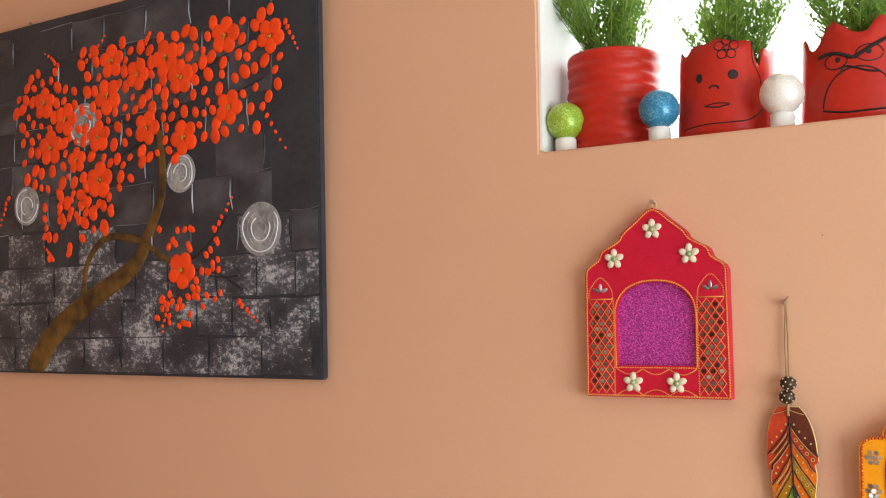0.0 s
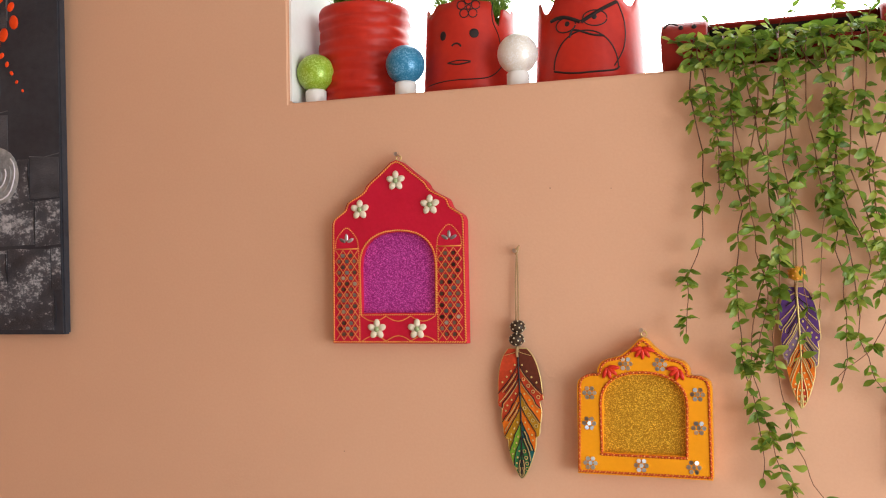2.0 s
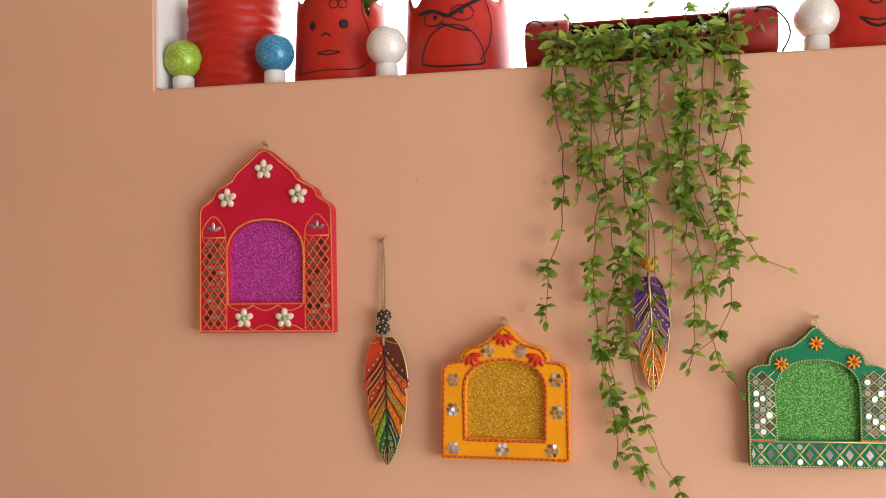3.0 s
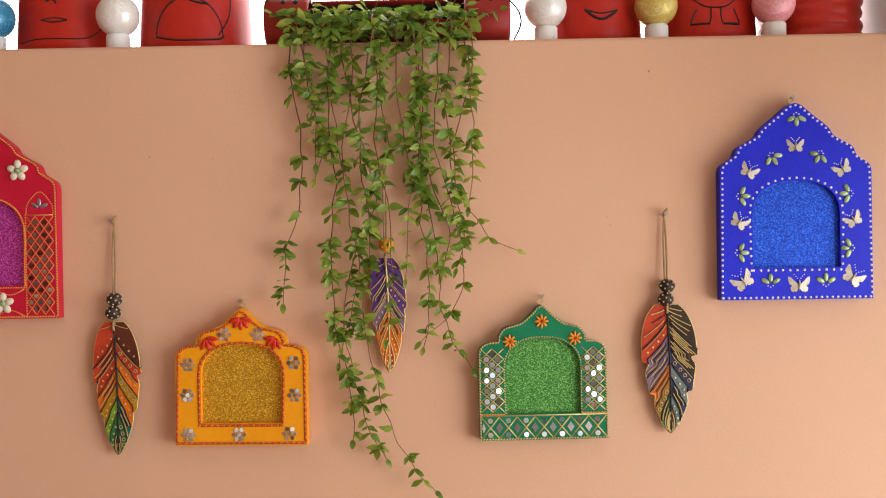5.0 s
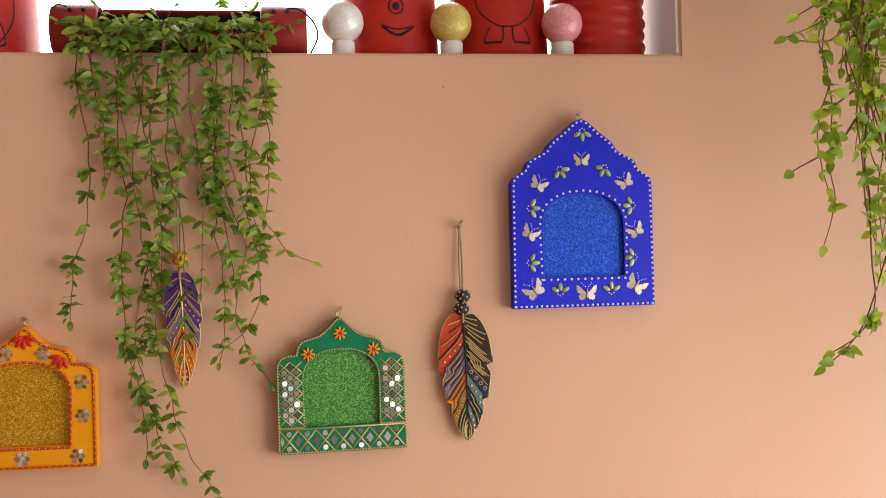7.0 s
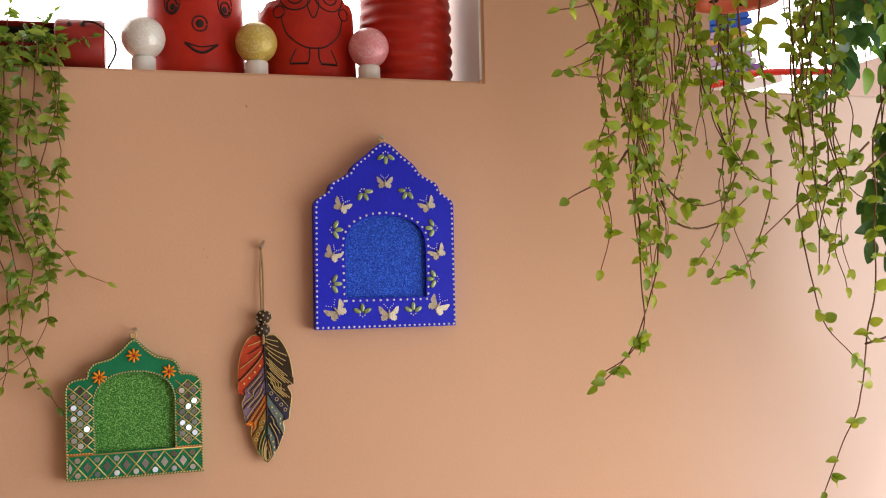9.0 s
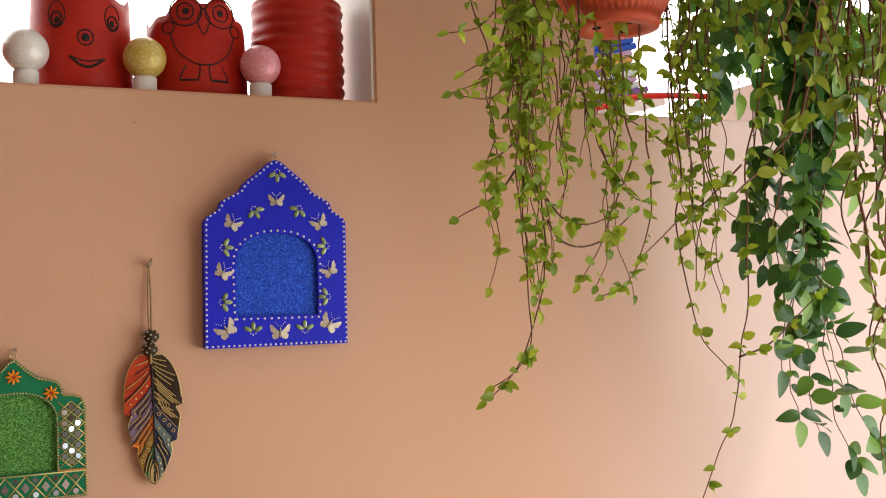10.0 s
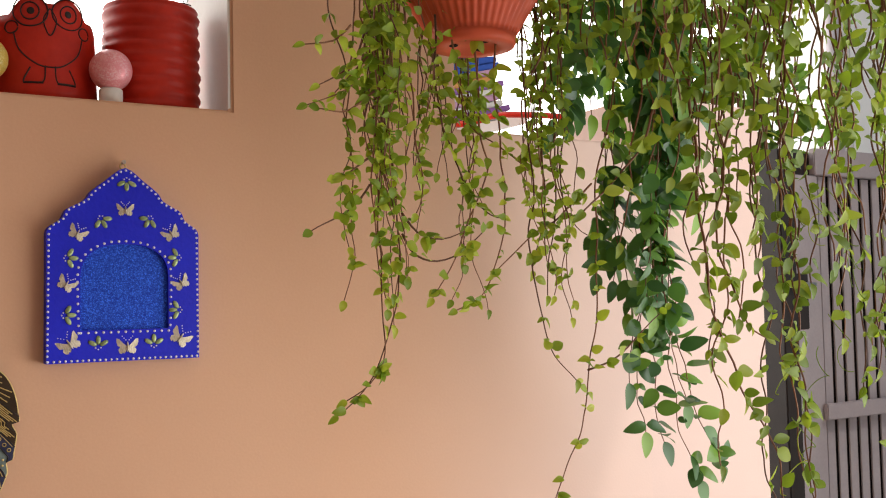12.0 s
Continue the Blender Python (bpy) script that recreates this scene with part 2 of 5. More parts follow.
def wall_with_windows():
    """The long wall: parts butted end to end round the two openings, with soft plaster edges."""
    bm = bmesh.new()
    xs, zs = [-3.2, W1[0], W1[1], W2[0], W2[1], 1.782], [0.0, SILL, 1.70, 2.35, 2.9]
    solid = {}
    for i in range(4):
        for k in range(4):
            hole = (i == 1 and k in (1, 2)) or (i == 3 and k in (1, 2))
            solid[i, k] = not hole
    V = {}

    def v(i, k, y):
        key = (i, k, y)
        if key not in V:
            V[key] = bm.verts.new((xs[i], y, zs[k]))
        return V[key]
    y0, y1 = WY, WY + THICK
    for (i, k), full in solid.items():
        if not full:
            continue
        bm.faces.new((v(i, k, y0), v(i + 1, k, y0), v(i + 1, k + 1, y0), v(i, k + 1, y0)))
        bm.faces.new((v(i, k, y1), v(i, k + 1, y1), v(i + 1, k + 1, y1), v(i + 1, k, y1)))
        if not solid.get((i + 1, k)):
            bm.faces.new((v(i + 1, k, y0), v(i + 1, k, y1), v(i + 1, k + 1, y1), v(i + 1, k + 1, y0)))
        if not solid.get((i - 1, k)):
            bm.faces.new((v(i, k, y0), v(i, k + 1, y0), v(i, k + 1, y1), v(i, k, y1)))
        if not solid.get((i, k + 1)):
            bm.faces.new((v(i, k + 1, y0), v(i + 1, k + 1, y0), v(i + 1, k + 1, y1), v(i, k + 1, y1)))
        if not solid.get((i, k - 1)):
            bm.faces.new((v(i, k, y0), v(i, k, y1), v(i + 1, k, y1), v(i + 1, k, y0)))
    bmesh.ops.recalc_face_normals(bm, faces=bm.faces)
    sharp = [e for e in bm.edges if len(e.link_faces) == 2 and e.calc_face_angle(0) > 0.5]
    end = [e for e in sharp if abs(e.verts[0].co.x - W2[1]) < 1e-4 and abs(e.verts[1].co.x - W2[1]) < 1e-4 and e.verts[0].co.z < 1.71 and e.verts[1].co.z < 1.71 and abs(e.verts[0].co.z - e.verts[1].co.z) > 0.01]
    bmesh.ops.bevel(bm, geom=[e for e in sharp if e not in end], offset=0.004, segments=3, affect="EDGES")
    return part("wall_north", bm, DAYLIT_WALL, None, "tan painted plaster wall with two window openings, daylight painted in paler near its end")


tagged(wall_with_windows(), category="wall", kind="structure")
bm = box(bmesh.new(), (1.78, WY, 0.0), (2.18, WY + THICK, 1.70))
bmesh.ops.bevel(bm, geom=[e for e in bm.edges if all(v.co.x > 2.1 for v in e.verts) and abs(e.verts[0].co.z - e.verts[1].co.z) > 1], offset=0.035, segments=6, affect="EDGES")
tagged(part("wall_end", bm, DAYLIT_END), "low rounded end of the wall, paled to pink for the daylight on it", "wall", kind="structure")
# White boards added on both reveals; their white imitates daylight washing the jambs.
for x0, x1 in ((W1[0], W1[0] + 0.004), (W1[1] - 0.004, W1[1])):
    tagged(boxed("window_lining", (x0, WY + 0.005, SILL + 0.001), (x1, WY + THICK + 0.004, 2.349), WHITE), "white board added in the window opening, standing in for daylight on the reveal", "window lining", kind="structure")
tagged(boxed("lintel", (1.781, WY, 2.35), (2.6, WY + THICK, 2.9), WALL), "tan painted lintel over the opening", "wall", kind="structure")
for name, lo, hi, mat, lab, cat in (
        ("floor", (-3.2, -3.2, -0.1), (2.6, 1.5, 0.0), CONCRETE, "pale concrete room floor", "floor"),
        # Unseen ceiling; its edge at x 2.47 bounds the sun patch on the wall.
        ("ceiling", (-3.4, -3.4, 2.9), (2.47, 1.74, 3.05), WHITE, "unseen white ceiling, its edge set to bound the sun patch", "ceiling"),
        # Unseen side and back walls, added to close off and tint the bounced light.
        ("wall_west", (-3.4, -3.2, 0.0), (-3.2, 1.74, 2.9), WALL, "unseen tan side wall, added to tint the bounced light", "wall"),
        ("wall_south", (-3.2, -3.4, 0.0), (2.47, -3.2, 2.9), WALL, "unseen tan wall at the back, added to hold back daylight", "wall")):
    tagged(boxed(name, lo, hi, mat), lab, cat, kind="structure")
bm = bmesh.new()
bmesh.ops.create_grid(bm, x_segments=2, y_segments=2, size=400, matrix=Matrix.Translation((0, 0, -0.104)))
tagged(part("ground", bm, CONCRETE), "pale concrete ground outside", "ground", kind="structure")

# ---- arch-topped wall frames ----


def arch(w, z0, z1, z2, n=14, power=2.4):
    """A flat-bottomed arch of half width w: sides from z0 to z1, crown at z2."""
    pts = [(-w, z0), (-w, z1)]
    for i in range(1, n):
        q = math.pi * (1 - i / n)
        c, s = math.cos(q), math.sin(q)
        pts.append((math.copysign(abs(c) ** (2 / power), c) * w, z1 + abs(s) ** (2 / power) * (z2 - z1)))
    return pts + [(w, z1), (w, z0)]


def mirrored(half, w, h):
    """The whole outline from the left half, given in half widths and heights."""
    left = [(x * w, z * h) for x, z in half]
    return left + [(-x, z) for x, z in left[-2::-1]]


def arch_frame(name, m, half, w, h, hole, deep, paint, panel_paint, label, panel_label):
    """A board with a recessed arched panel; returns the thing, its outline and its arch."""
    t = thing(name, m, label, "wall frame", "arched craft frames on the wall")
    outline = mirrored(half, w, h)
    outline = [(p.x, p.z) for p in smooth_line([(x, 0, z) for x, z in outline[1:-1]], 3)]
    outline = [(-w, 0.0)] + outline + [(w, 0.0)]
    bm = bmesh.new()
    F = [bm.verts.new((x, -deep, z)) for x, z in outline]
    H = [bm.verts.new((x, -deep, z)) for x, z in hole]
    B = [bm.verts.new((x, 0, z)) for x, z in outline]
    R = [bm.verts.new((x, -deep + 0.009, z)) for x, z in hole]
    es = [bm.edges.new((L[i], L[(i + 1) % len(L)])) for L in (F, H) for i in range(len(L))]
    bmesh.ops.triangle_fill(bm, edges=es, use_beauty=True, use_dissolve=False)
    for A, C in ((F, B), (H, R)):
        for i in range(len(A)):
            j = (i + 1) % len(A)
            bm.faces.new((A[i], C[i], C[j], A[j]))
    bm.faces.new(B[::-1])
    part("board", bm, paint, t)
    bm = bmesh.new()
    slab(bm, [(x * 1.02, z) for x, z in hole], -deep + 0.0085, -deep + 0.012)
    part("glitter_panel", bm, panel_paint, t, panel_label)
    bm = bmesh.new()
    top = outline[len(outline) // 2][1]
    ring = [(0.0044 * math.cos(q), -0.006, top + 0.005 + 0.0044 * math.sin(q)) for q in (2 * math.pi * i / 12 for i in range(12))]
    tube(bm, ring, 0.0012, 5, True)
    part("hanging_ring", bm, GOLD, t, "small brass hanging ring", True)
    return t, outline, hole


def nail(x, z):
    t = thing("nail", pose(x, WY, z), "steel nail in the wall holding a hung ornament", "nail", "nails in the wall")
    bm = bmesh.new()
    tube(bm, [(0, 0.01, 0), (0, -0.02, 0.002)], 0.0014, 6)
    part("shank", bm, STEEL, t)
    bm = bmesh.new()
    tube(bm, [(0, -0.02, 0.002), (0, -0.0225, 0.0022)], 0.0034, 10)
    part("nail_head", bm, STEEL, t)


def line3(outline, y, shrink=0.0):
    """Outline as points at depth y, drawn in by shrink towards its middle."""
    cx, cz = sum(p[0] for p in outline) / len(outline), sum(p[1] for p in outline) / len(outline)
    out = []
    for x, z in outline:
        d = Vector((x - cx, z - cz))
        k = 1 - shrink / max(d.length, 1e-6)
        out.append((cx + d.x * k, y, cz + d.y * k))
    return out


def petal_flower(t, x, z, y, n, reach, size, paint, heart, name="flower", label="", spin=0.0):
    fl = new(name)
    fl.parent, fl.location = t, (x, y, z)
    tagged(fl, label)
    for i in range(n):
        q = spin + 2 * math.pi * i / n
        bm = bmesh.new()
        ball(bm, (reach * math.cos(q), -0.001, reach * math.sin(q)), (size[0], size[2], size[1]), 8, 6, Matrix.Rotation(-q, 4, "Y"))
        part("petal", bm, paint, fl, "", True)
    bm = bmesh.new()
    ball(bm, (0, -0.002, 0), (size[1] * 0.9, size[2] * 1.2, size[1] * 0.9), 8, 6)
    part("flower_centre", bm, heart, fl, "", True)
    return fl


DARK_SPECK = surface("chipped_plaster", (0.42, 0.24, 0.15), (0.34, 0.19, 0.12), 0.9)
RED_GLITTER = glitter("magenta_glitter", (0.30, 0.012, 0.20), (0.95, 0.16, 0.70))
YELLOW_GLITTER = glitter("gold_glitter", (0.40, 0.19, 0.004), (1.0, 0.62, 0.05))
GREEN_GLITTER = glitter("green_glitter", (0.03, 0.16, 0.02), (0.28, 0.70, 0.18))
BLUE_GLITTER = glitter("blue_glitter", (0.002, 0.03, 0.38), (0.04, 0.21, 1.0))
RED_BOARD = surface("crimson_paint", (0.56, 0.010, 0.040), (0.47, 0.006, 0.026), 0.42, fine=160, broad=10, bump=0.2)
YELLOW_BOARD = surface("marigold_paint", (0.84, 0.33, 0.006), (0.76, 0.285, 0.005), 0.42, fine=160, broad=10, bump=0.2)
GREEN_BOARD = surface("emerald_paint", (0.006, 0.20, 0.085), (0.004, 0.15, 0.065), 0.4, fine=160, broad=10, bump=0.2)
BLUE_BOARD = surface("ultramarine_paint", (0.010, 0.018, 0.60), (0.008, 0.013, 0.50), 0.45, fine=160, broad=10, bump=0.2)
RED_EDGE = surface("rust_red_trim", (0.58, 0.10, 0.015), (0.42, 0.05, 0.01), 0.4, bump=0)
WHITE_DOT = surface("white_liner_dot", (0.75, 0.74, 0.78), (0.62, 0.6, 0.66), 0.4, bump=0)
CREAM = surface("cream_seed_bead", (0.78, 0.70, 0.55), (0.62, 0.52, 0.36), 0.4, fine=300, broad=80, bump=0.2)
GREEN_GEM = surface("green_kundan_stone", (0.40, 0.47, 0.26), (0.22, 0.30, 0.13), 0.25, 0.3, bump=0, spread=0.3)
PEWTER = surface("pewter_charm", (0.62, 0.55, 0.42), (0.40, 0.34, 0.26), 0.4, 0.6, fine=400, broad=120, bump=0.6)
RED_PETAL = surface("red_clay_petal", (0.62, 0.035, 0.012), (0.5, 0.02, 0.01), 0.35, bump=0.1)
ORANGE_PETAL = surface("orange_clay_petal", (0.85, 0.30, 0.02), (0.7, 0.2, 0.01), 0.45, bump=0.1)


tilts = random.Random(3)


def mirror(t, x, z, r, y, n, glass=MIRROR):
    """A small glued mirror, never quite flat."""
    ob = part("mirror", disc(bmesh.new(), 0, 0, r, -0.0011, 0.0016, n), glass, t)
    ob.location, ob.rotation_euler = (x, y, z), (tilts.uniform(-0.22, 0.22), 0, tilts.uniform(-0.42, 0.42))


def lattice(t, x0, x1, z0, z1, nx, nz, y, material, r=0.0009, share=0.25, glass=MIRROR):
    """Crossed liner strokes over a small upright field; each stroke is clipped to it."""
    dx, dz = (x1 - x0) / nx, (z1 - z0) / nz
    for s in (1, -1):
        for k in range(-nz, nx + nz + 1):
            pts = []
            for i in range(0, 2 * nz + 1):
                z = z0 + dz * i / 2
                x = x0 + dx * (k + s * i / 2)
                if x0 - 1e-6 <= x <= x1 + 1e-6:
                    pts.append((x, y, z))
            if len(pts) > 1:
                part("liner_stroke", tube(bmesh.new(), pts, r, 5), material, t, "", True)
    for i in range(nz):
        for j in range(nx):
            for ox, oz in ((0.5, 0.0), (0.0, 0.5)):
                x, z = x0 + dx * (j + ox), z0 + dz * (i + oz)
                if x0 + 0.002 < x < x1 - 0.002 and z0 + 0.003 < z < z1 - 0.003:
                    mirror(t, x, z, min(dx, dz) * share, y, 8, glass)


TALL = [(-1, 0), (-1, 0.655), (-0.97, 0.685), (-0.86, 0.715), (-0.80, 0.735), (-0.755, 0.775), (-0.62, 0.805), (-0.50, 0.835), (-0.44, 0.872), (-0.24, 0.935), (0, 1.0)]
SQUAT = [(-1, 0), (-1, 0.645), (-0.96, 0.695), (-0.84, 0.722), (-0.70, 0.728), (-0.68, 0.775), (-0.60, 0.828), (-0.44, 0.852), (-0.33, 0.87), (-0.17, 0.93), (0, 1.0)]

# crimson frame
D = 0.020
hole = arch(0.0655, 0.051, 0.128, 0.186)
t, out, hole = arch_frame("arched_wall_frame", pose(-0.588, WY - 0.002, 1.171), TALL, 0.119, 0.307, hole, D, RED_BOARD, RED_GLITTER, "crimson arched wall frame with magenta glitter panel and mirror columns", "magenta glitter panel")
part("rope_border", cord(bmesh.new(), line3(out, -D, 0.003), 0.0017, 0.0042, True), ORANGE_GOLD, t, "orange-gold rope liner border", True)
part("arch_border", cord(bmesh.new(), line3(hole, -D, -0.003), 0.0018, 0.0042, False), ORANGE_GOLD, t, "", True)
for s in (-1, 1):
    x0, x1 = sorted((s * 0.071, s * 0.113))
    lattice(t, x0, x1, 0.006, 0.158, 3, 8, -D - 0.0004, ORANGE_GOLD, 0.0006, 0.27, DARK_MIRROR)
    part("column_line", cord(bmesh.new(), [(s * 0.070, -D, 0.004), (s * 0.070, -D, 0.160)], 0.0013, 0.004), ORANGE_GOLD, t, "", True)
    part("column_line", tube(bmesh.new(), [(x0, -D, 0.160), (x1, -D, 0.160)], 0.0012, 5), ORANGE_GOLD, t, "", True)
    cx = s * 0.092
    part("ogee_line", cord(bmesh.new(), smooth_line([(cx - 0.021, -D, 0.163), (cx - 0.018, -D, 0.178), (cx, -D, 0.196), (cx + 0.018, -D, 0.178), (cx + 0.021, -D, 0.163)], 4), 0.0012, 0.0036), ORANGE_GOLD, t, "", True)
    for q in (0.5, 2.62, 1.57):
        bm = bmesh.new()
        ball(bm, (cx + 0.0085 * math.cos(q), -D - 0.0008, 0.170 + 0.0095 * math.sin(q)), (0.0068, 0.0012, 0.003), 8, 5, Matrix.Rotation(-q, 4, "Y"))
        part("mirror_petal", bm, MIRROR, t, "", True)
for x, z in ((0.0, 0.272), (-0.066, 0.226), (0.060, 0.229), (-0.038, 0.024), (0.034, 0.024)):
    petal_flower(t, x, z, -D - 0.001, 5, 0.0098, (0.0075, 0.0056, 0.0035), CREAM, GREEN_GEM, "bead_flower", "flower of cream seed beads", 1.57)
for j in range(3):
    x = -0.066 + 0.044 * j
    for z, s in ((0.046, -1), (0.004, 1)):
        part("scallop_line", tube(bmesh.new(), [(x + 0.044 * i / 6, -D, z + s * 0.009 * math.sin(math.pi * i / 6)) for i in range(7)], 0.0009, 5), ORANGE_GOLD, t, "", True)
part("rail_line", cord(bmesh.new(), [(-0.066, -D, 0.048), (0.066, -D, 0.048)], 0.0013, 0.004), ORANGE_GOLD, t, "", True)
nail(-0.588, 1.486)

# marigold frame
D = 0.026
hole = arch(0.062, 0.034, 0.108, 0.155)
t, out, hole = arch_frame("arched_wall_frame", pose(-0.188, WY - 0.002, 0.970, 0, 0.6, 0), SQUAT, 0.1015, 0.211, hole, D, YELLOW_BOARD, YELLOW_GLITTER, "marigold yellow arched wall frame with gold glitter panel", "gold glitter panel")
part("rope_border", cord(bmesh.new(), line3(out, -D, 0.0045), 0.0023, 0.0046, True), RED_EDGE, t, "red and gold rope border", True)
part("rope_border", cord(bmesh.new(), line3(out, -D - 0.0012, 0.0048), 0.0013, 0.0092, True), ORANGE_GOLD, t, "", True)
part("arch_border", cord(bmesh.new(), line3(hole, -D, -0.0035), 0.0025, 0.0046, True), RED_EDGE, t, "", True)
part("arch_border", cord(bmesh.new(), line3(hole, -D - 0.0014, -0.0035), 0.0014, 0.0092, True), ORANGE_GOLD, t, "", True)
for x, z in ((-0.082, 0.125), (0.081, 0.127), (-0.083, 0.078), (0.082, 0.077), (-0.082, 0.017), (-0.004, 0.017), (0.074, 0.018), (-0.026, 0.171), (0.026, 0.171)):
    fl = new("mirror_flower")
    fl.parent, fl.location = t, (x, -D, z)
    for i in range(7):
        q = 2 * math.pi * i / 6
        px, pz = (0.0, 0.0) if i == 6 else (0.0078 * math.cos(q), 0.0078 * math.sin(q))
        mirror(fl, px, pz, 0.0036, 0.0, 6)
for x, z, n, a0 in ((0.0, 0.189, 5, 1.57), (-0.054, 0.158, 4, 1.0), (0.054, 0.158, 4, 2.14)):
    fl = new("lotus_motif")
    fl.parent, fl.location = t, (x, -D - 0.001, z)
    tagged(fl, "red clay lotus motif")
    for i in range(n):
        q = -a0 + (i - (n - 1) / 2) * 0.62
        bm = bmesh.new()
        ball(bm, (0.010 * math.cos(q), -0.001, 0.010 * math.sin(q) + 0.008), (0.0095, 0.0024, 0.0036), 8, 6, Matrix.Rotation(-q, 4, "Y"))
        part("petal", bm, RED_PETAL, fl, "", True)
nail(-0.188, 1.190)

# emerald frame
D = 0.020
hole = arch(0.0575, 0.040, 0.110, 0.157)
t, out, hole = arch_frame("arched_wall_frame", pose(0.279, WY - 0.002, 0.970, 0, -0.4, 0), SQUAT, 0.099, 0.208, hole, D, GREEN_BOARD, GREEN_GLITTER, "emerald green arched wall frame with mirror mosaic columns", "green glitter panel")
part("rope_border", cord(bmesh.new(), line3(out, -D, 0.002), 0.0017, 0.0044, True), GOLD, t, "gold rope border", True)
part("arch_border", cord(bmesh.new(), line3(hole, -D, -0.002), 0.0014, 0.0042, False), GOLD, t, "", True)
for s in (-1, 1):
    x0, x1 = sorted((s * 0.060, s * 0.096))
    lattice(t, x0, x1, 0.044, 0.142, 2, 6, -D - 0.0004, GOLD, 0.0009, 0.27)
    part("bead_line", cord(bmesh.new(), [(x0, -D, 0.040), (x1, -D, 0.040)], 0.0018, 0.0042), ORANGE_GOLD, t, "", True)
for i in range(7):
    x = -0.0965 + 0.0276 * i
    for a, b in (((x, 0.003), (x + 0.0276, 0.036)), ((x, 0.036), (x + 0.0276, 0.003))):
        part("liner_stroke", tube(bmesh.new(), [(a[0], -D, a[1]), (b[0], -D, b[1])], 0.0011, 5), GOLD, t, "", True)
    part("mirror_diamond", slab(bmesh.new(), [(x - 0.0056, 0.0195), (x, 0.0115), (x + 0.0056, 0.0195), (x, 0.0275)] if i else [(x + 0.0008, 0.0195), (x + 0.003, 0.0115), (x + 0.0066, 0.0195), (x + 0.003, 0.0275)], -D - 0.001, -D + 0.001), MIRROR, t)
    for z in (0.0085, 0.0305):
        mirror(t, x + 0.0138, z, 0.0042, -D, 9)
part("rail_line", tube(bmesh.new(), [(-0.098, -D, 0.038), (0.098, -D, 0.038)], 0.0012, 5), GOLD, t, "", True)
for x, z in ((0.0, 0.183), (-0.050, 0.153), (0.051, 0.156)):
    petal_flower(t, x, z, -D - 0.001, 8, 0.0065, (0.0048, 0.0018, 0.0014), ORANGE_PETAL, RED_PETAL, "clay_flower", "orange clay flower")
nail(0.280, 1.190)

# ultramarine frame
D = 0.024
hole = arch(0.0675, 0.049, 0.130, 0.183)
t, out, hole = arch_frame("arched_wall_frame", pose(0.672, WY - 0.002, 1.180, 0, 0.2, 0), TALL, 0.1165, 0.303, hole, D, BLUE_BOARD, BLUE_GLITTER, "ultramarine blue arched wall frame with pewter butterflies", "blue glitter panel")


def dotted(name, pts, r, step, closed):
    bm = bmesh.new()
    for p in resample(pts, step, closed):
        ball(bm, p, (r * 1.15, r * 0.7, r), 6, 5)
    return part(name, bm, WHITE_DOT, t, "row of white liner dots", True)


dotted("dot_border", line3(out, -D, 0.0035), 0.0019, 0.0084, True)
dotted("dot_border", line3(hole, -D, -0.0045), 0.0020, 0.0112, True)
WING = [(0, 0), (0.35, 0.30), (0.75, 0.72), (1.0, 0.78), (0.98, 0.45), (0.88, 0.1), (0.62, -0.06), (0.80, -0.25), (0.72, -0.55), (0.50, -0.66), (0.42, -0.52), (0.28, -0.62), (0.12, -0.42)]


def butterfly(x, z, size, turn):
    """A flat cast charm: two wings with scalloped edges and a slim body."""
    b = new("butterfly_charm")
    b.parent, b.matrix_basis = t, Matrix.Translation((x, -D, z)) @ Matrix.Rotation(radians(-turn), 4, "Y")
    tagged(b, "pewter butterfly charm")
    for s in (1, -1):
        w = part("wing", slab(bmesh.new(), [(s * px * size, pz * size) for px, pz in WING], -0.002, 0.001), PEWTER, b)
        w.rotation_euler = (0, 0, s * 0.12)
    bm = bmesh.new()
    ball(bm, (0, -0.002, 0), (size * 0.10, 0.0016, size * 0.5), 6, 6)
    part("body", bm, PEWTER, b, "", True)
    bm = bmesh.new()
    for s in (-1, 1):
        for k in range(3):
            ball(bm, (s * size * (0.15 + 0.16 * k), 0, size * (0.62 + 0.17 * k)), 0.0010, 6, 4)
    part("feeler", bm, WHITE_DOT, b, "white dotted feelers", True)


for x, z, size, turn in ((0, 0.236, 0.0135, 0), (-0.072, 0.198, 0.0145, -28), (0.072, 0.200, 0.0145, 30), (-0.088, 0.120, 0.0145, -32), (0.088, 0.121, 0.0145, 30), (-0.083, 0.029, 0.018, 35), (0.003, 0.022, 0.017, 0), (0.086, 0.033, 0.018, -35)):
    butterfly(x, z, size, turn)
for x, z, turn in ((0.002, 0.283, -90), (-0.037, 0.222, -60), (0.038, 0.224, -120), (-0.087, 0.160, 0), (0.083, 0.162, 180), (-0.090, 0.073, 0), (0.084, 0.078, 180), (-0.041, 0.024, 90), (0.044, 0.024, 90)):
    fl = new("stone_flower")
    fl.parent, fl.matrix_basis = t, Matrix.Translation((x, -D, z)) @ Matrix.Rotation(radians(-turn), 4, "Y")
    for q in (-1.05, 0.0, 1.05):
        bm = bmesh.new()
        ball(bm, (0.0098 * math.cos(q), -0.001, 0.0098 * math.sin(q)), (0.0074, 0.0011, 0.0037), 8, 5, Matrix.Rotation(-q, 4, "Y"))
        part("stone", bm, GREEN_GEM, fl, "green kundan stone", True)
    bm = bmesh.new()
    for q in (2.1, 3.14, 4.2):
        ball(bm, (0.0045 * math.cos(q), 0, 0.0045 * math.sin(q)), 0.0013, 6, 4)
    part("dot", bm, WHITE_DOT, fl, "", True)
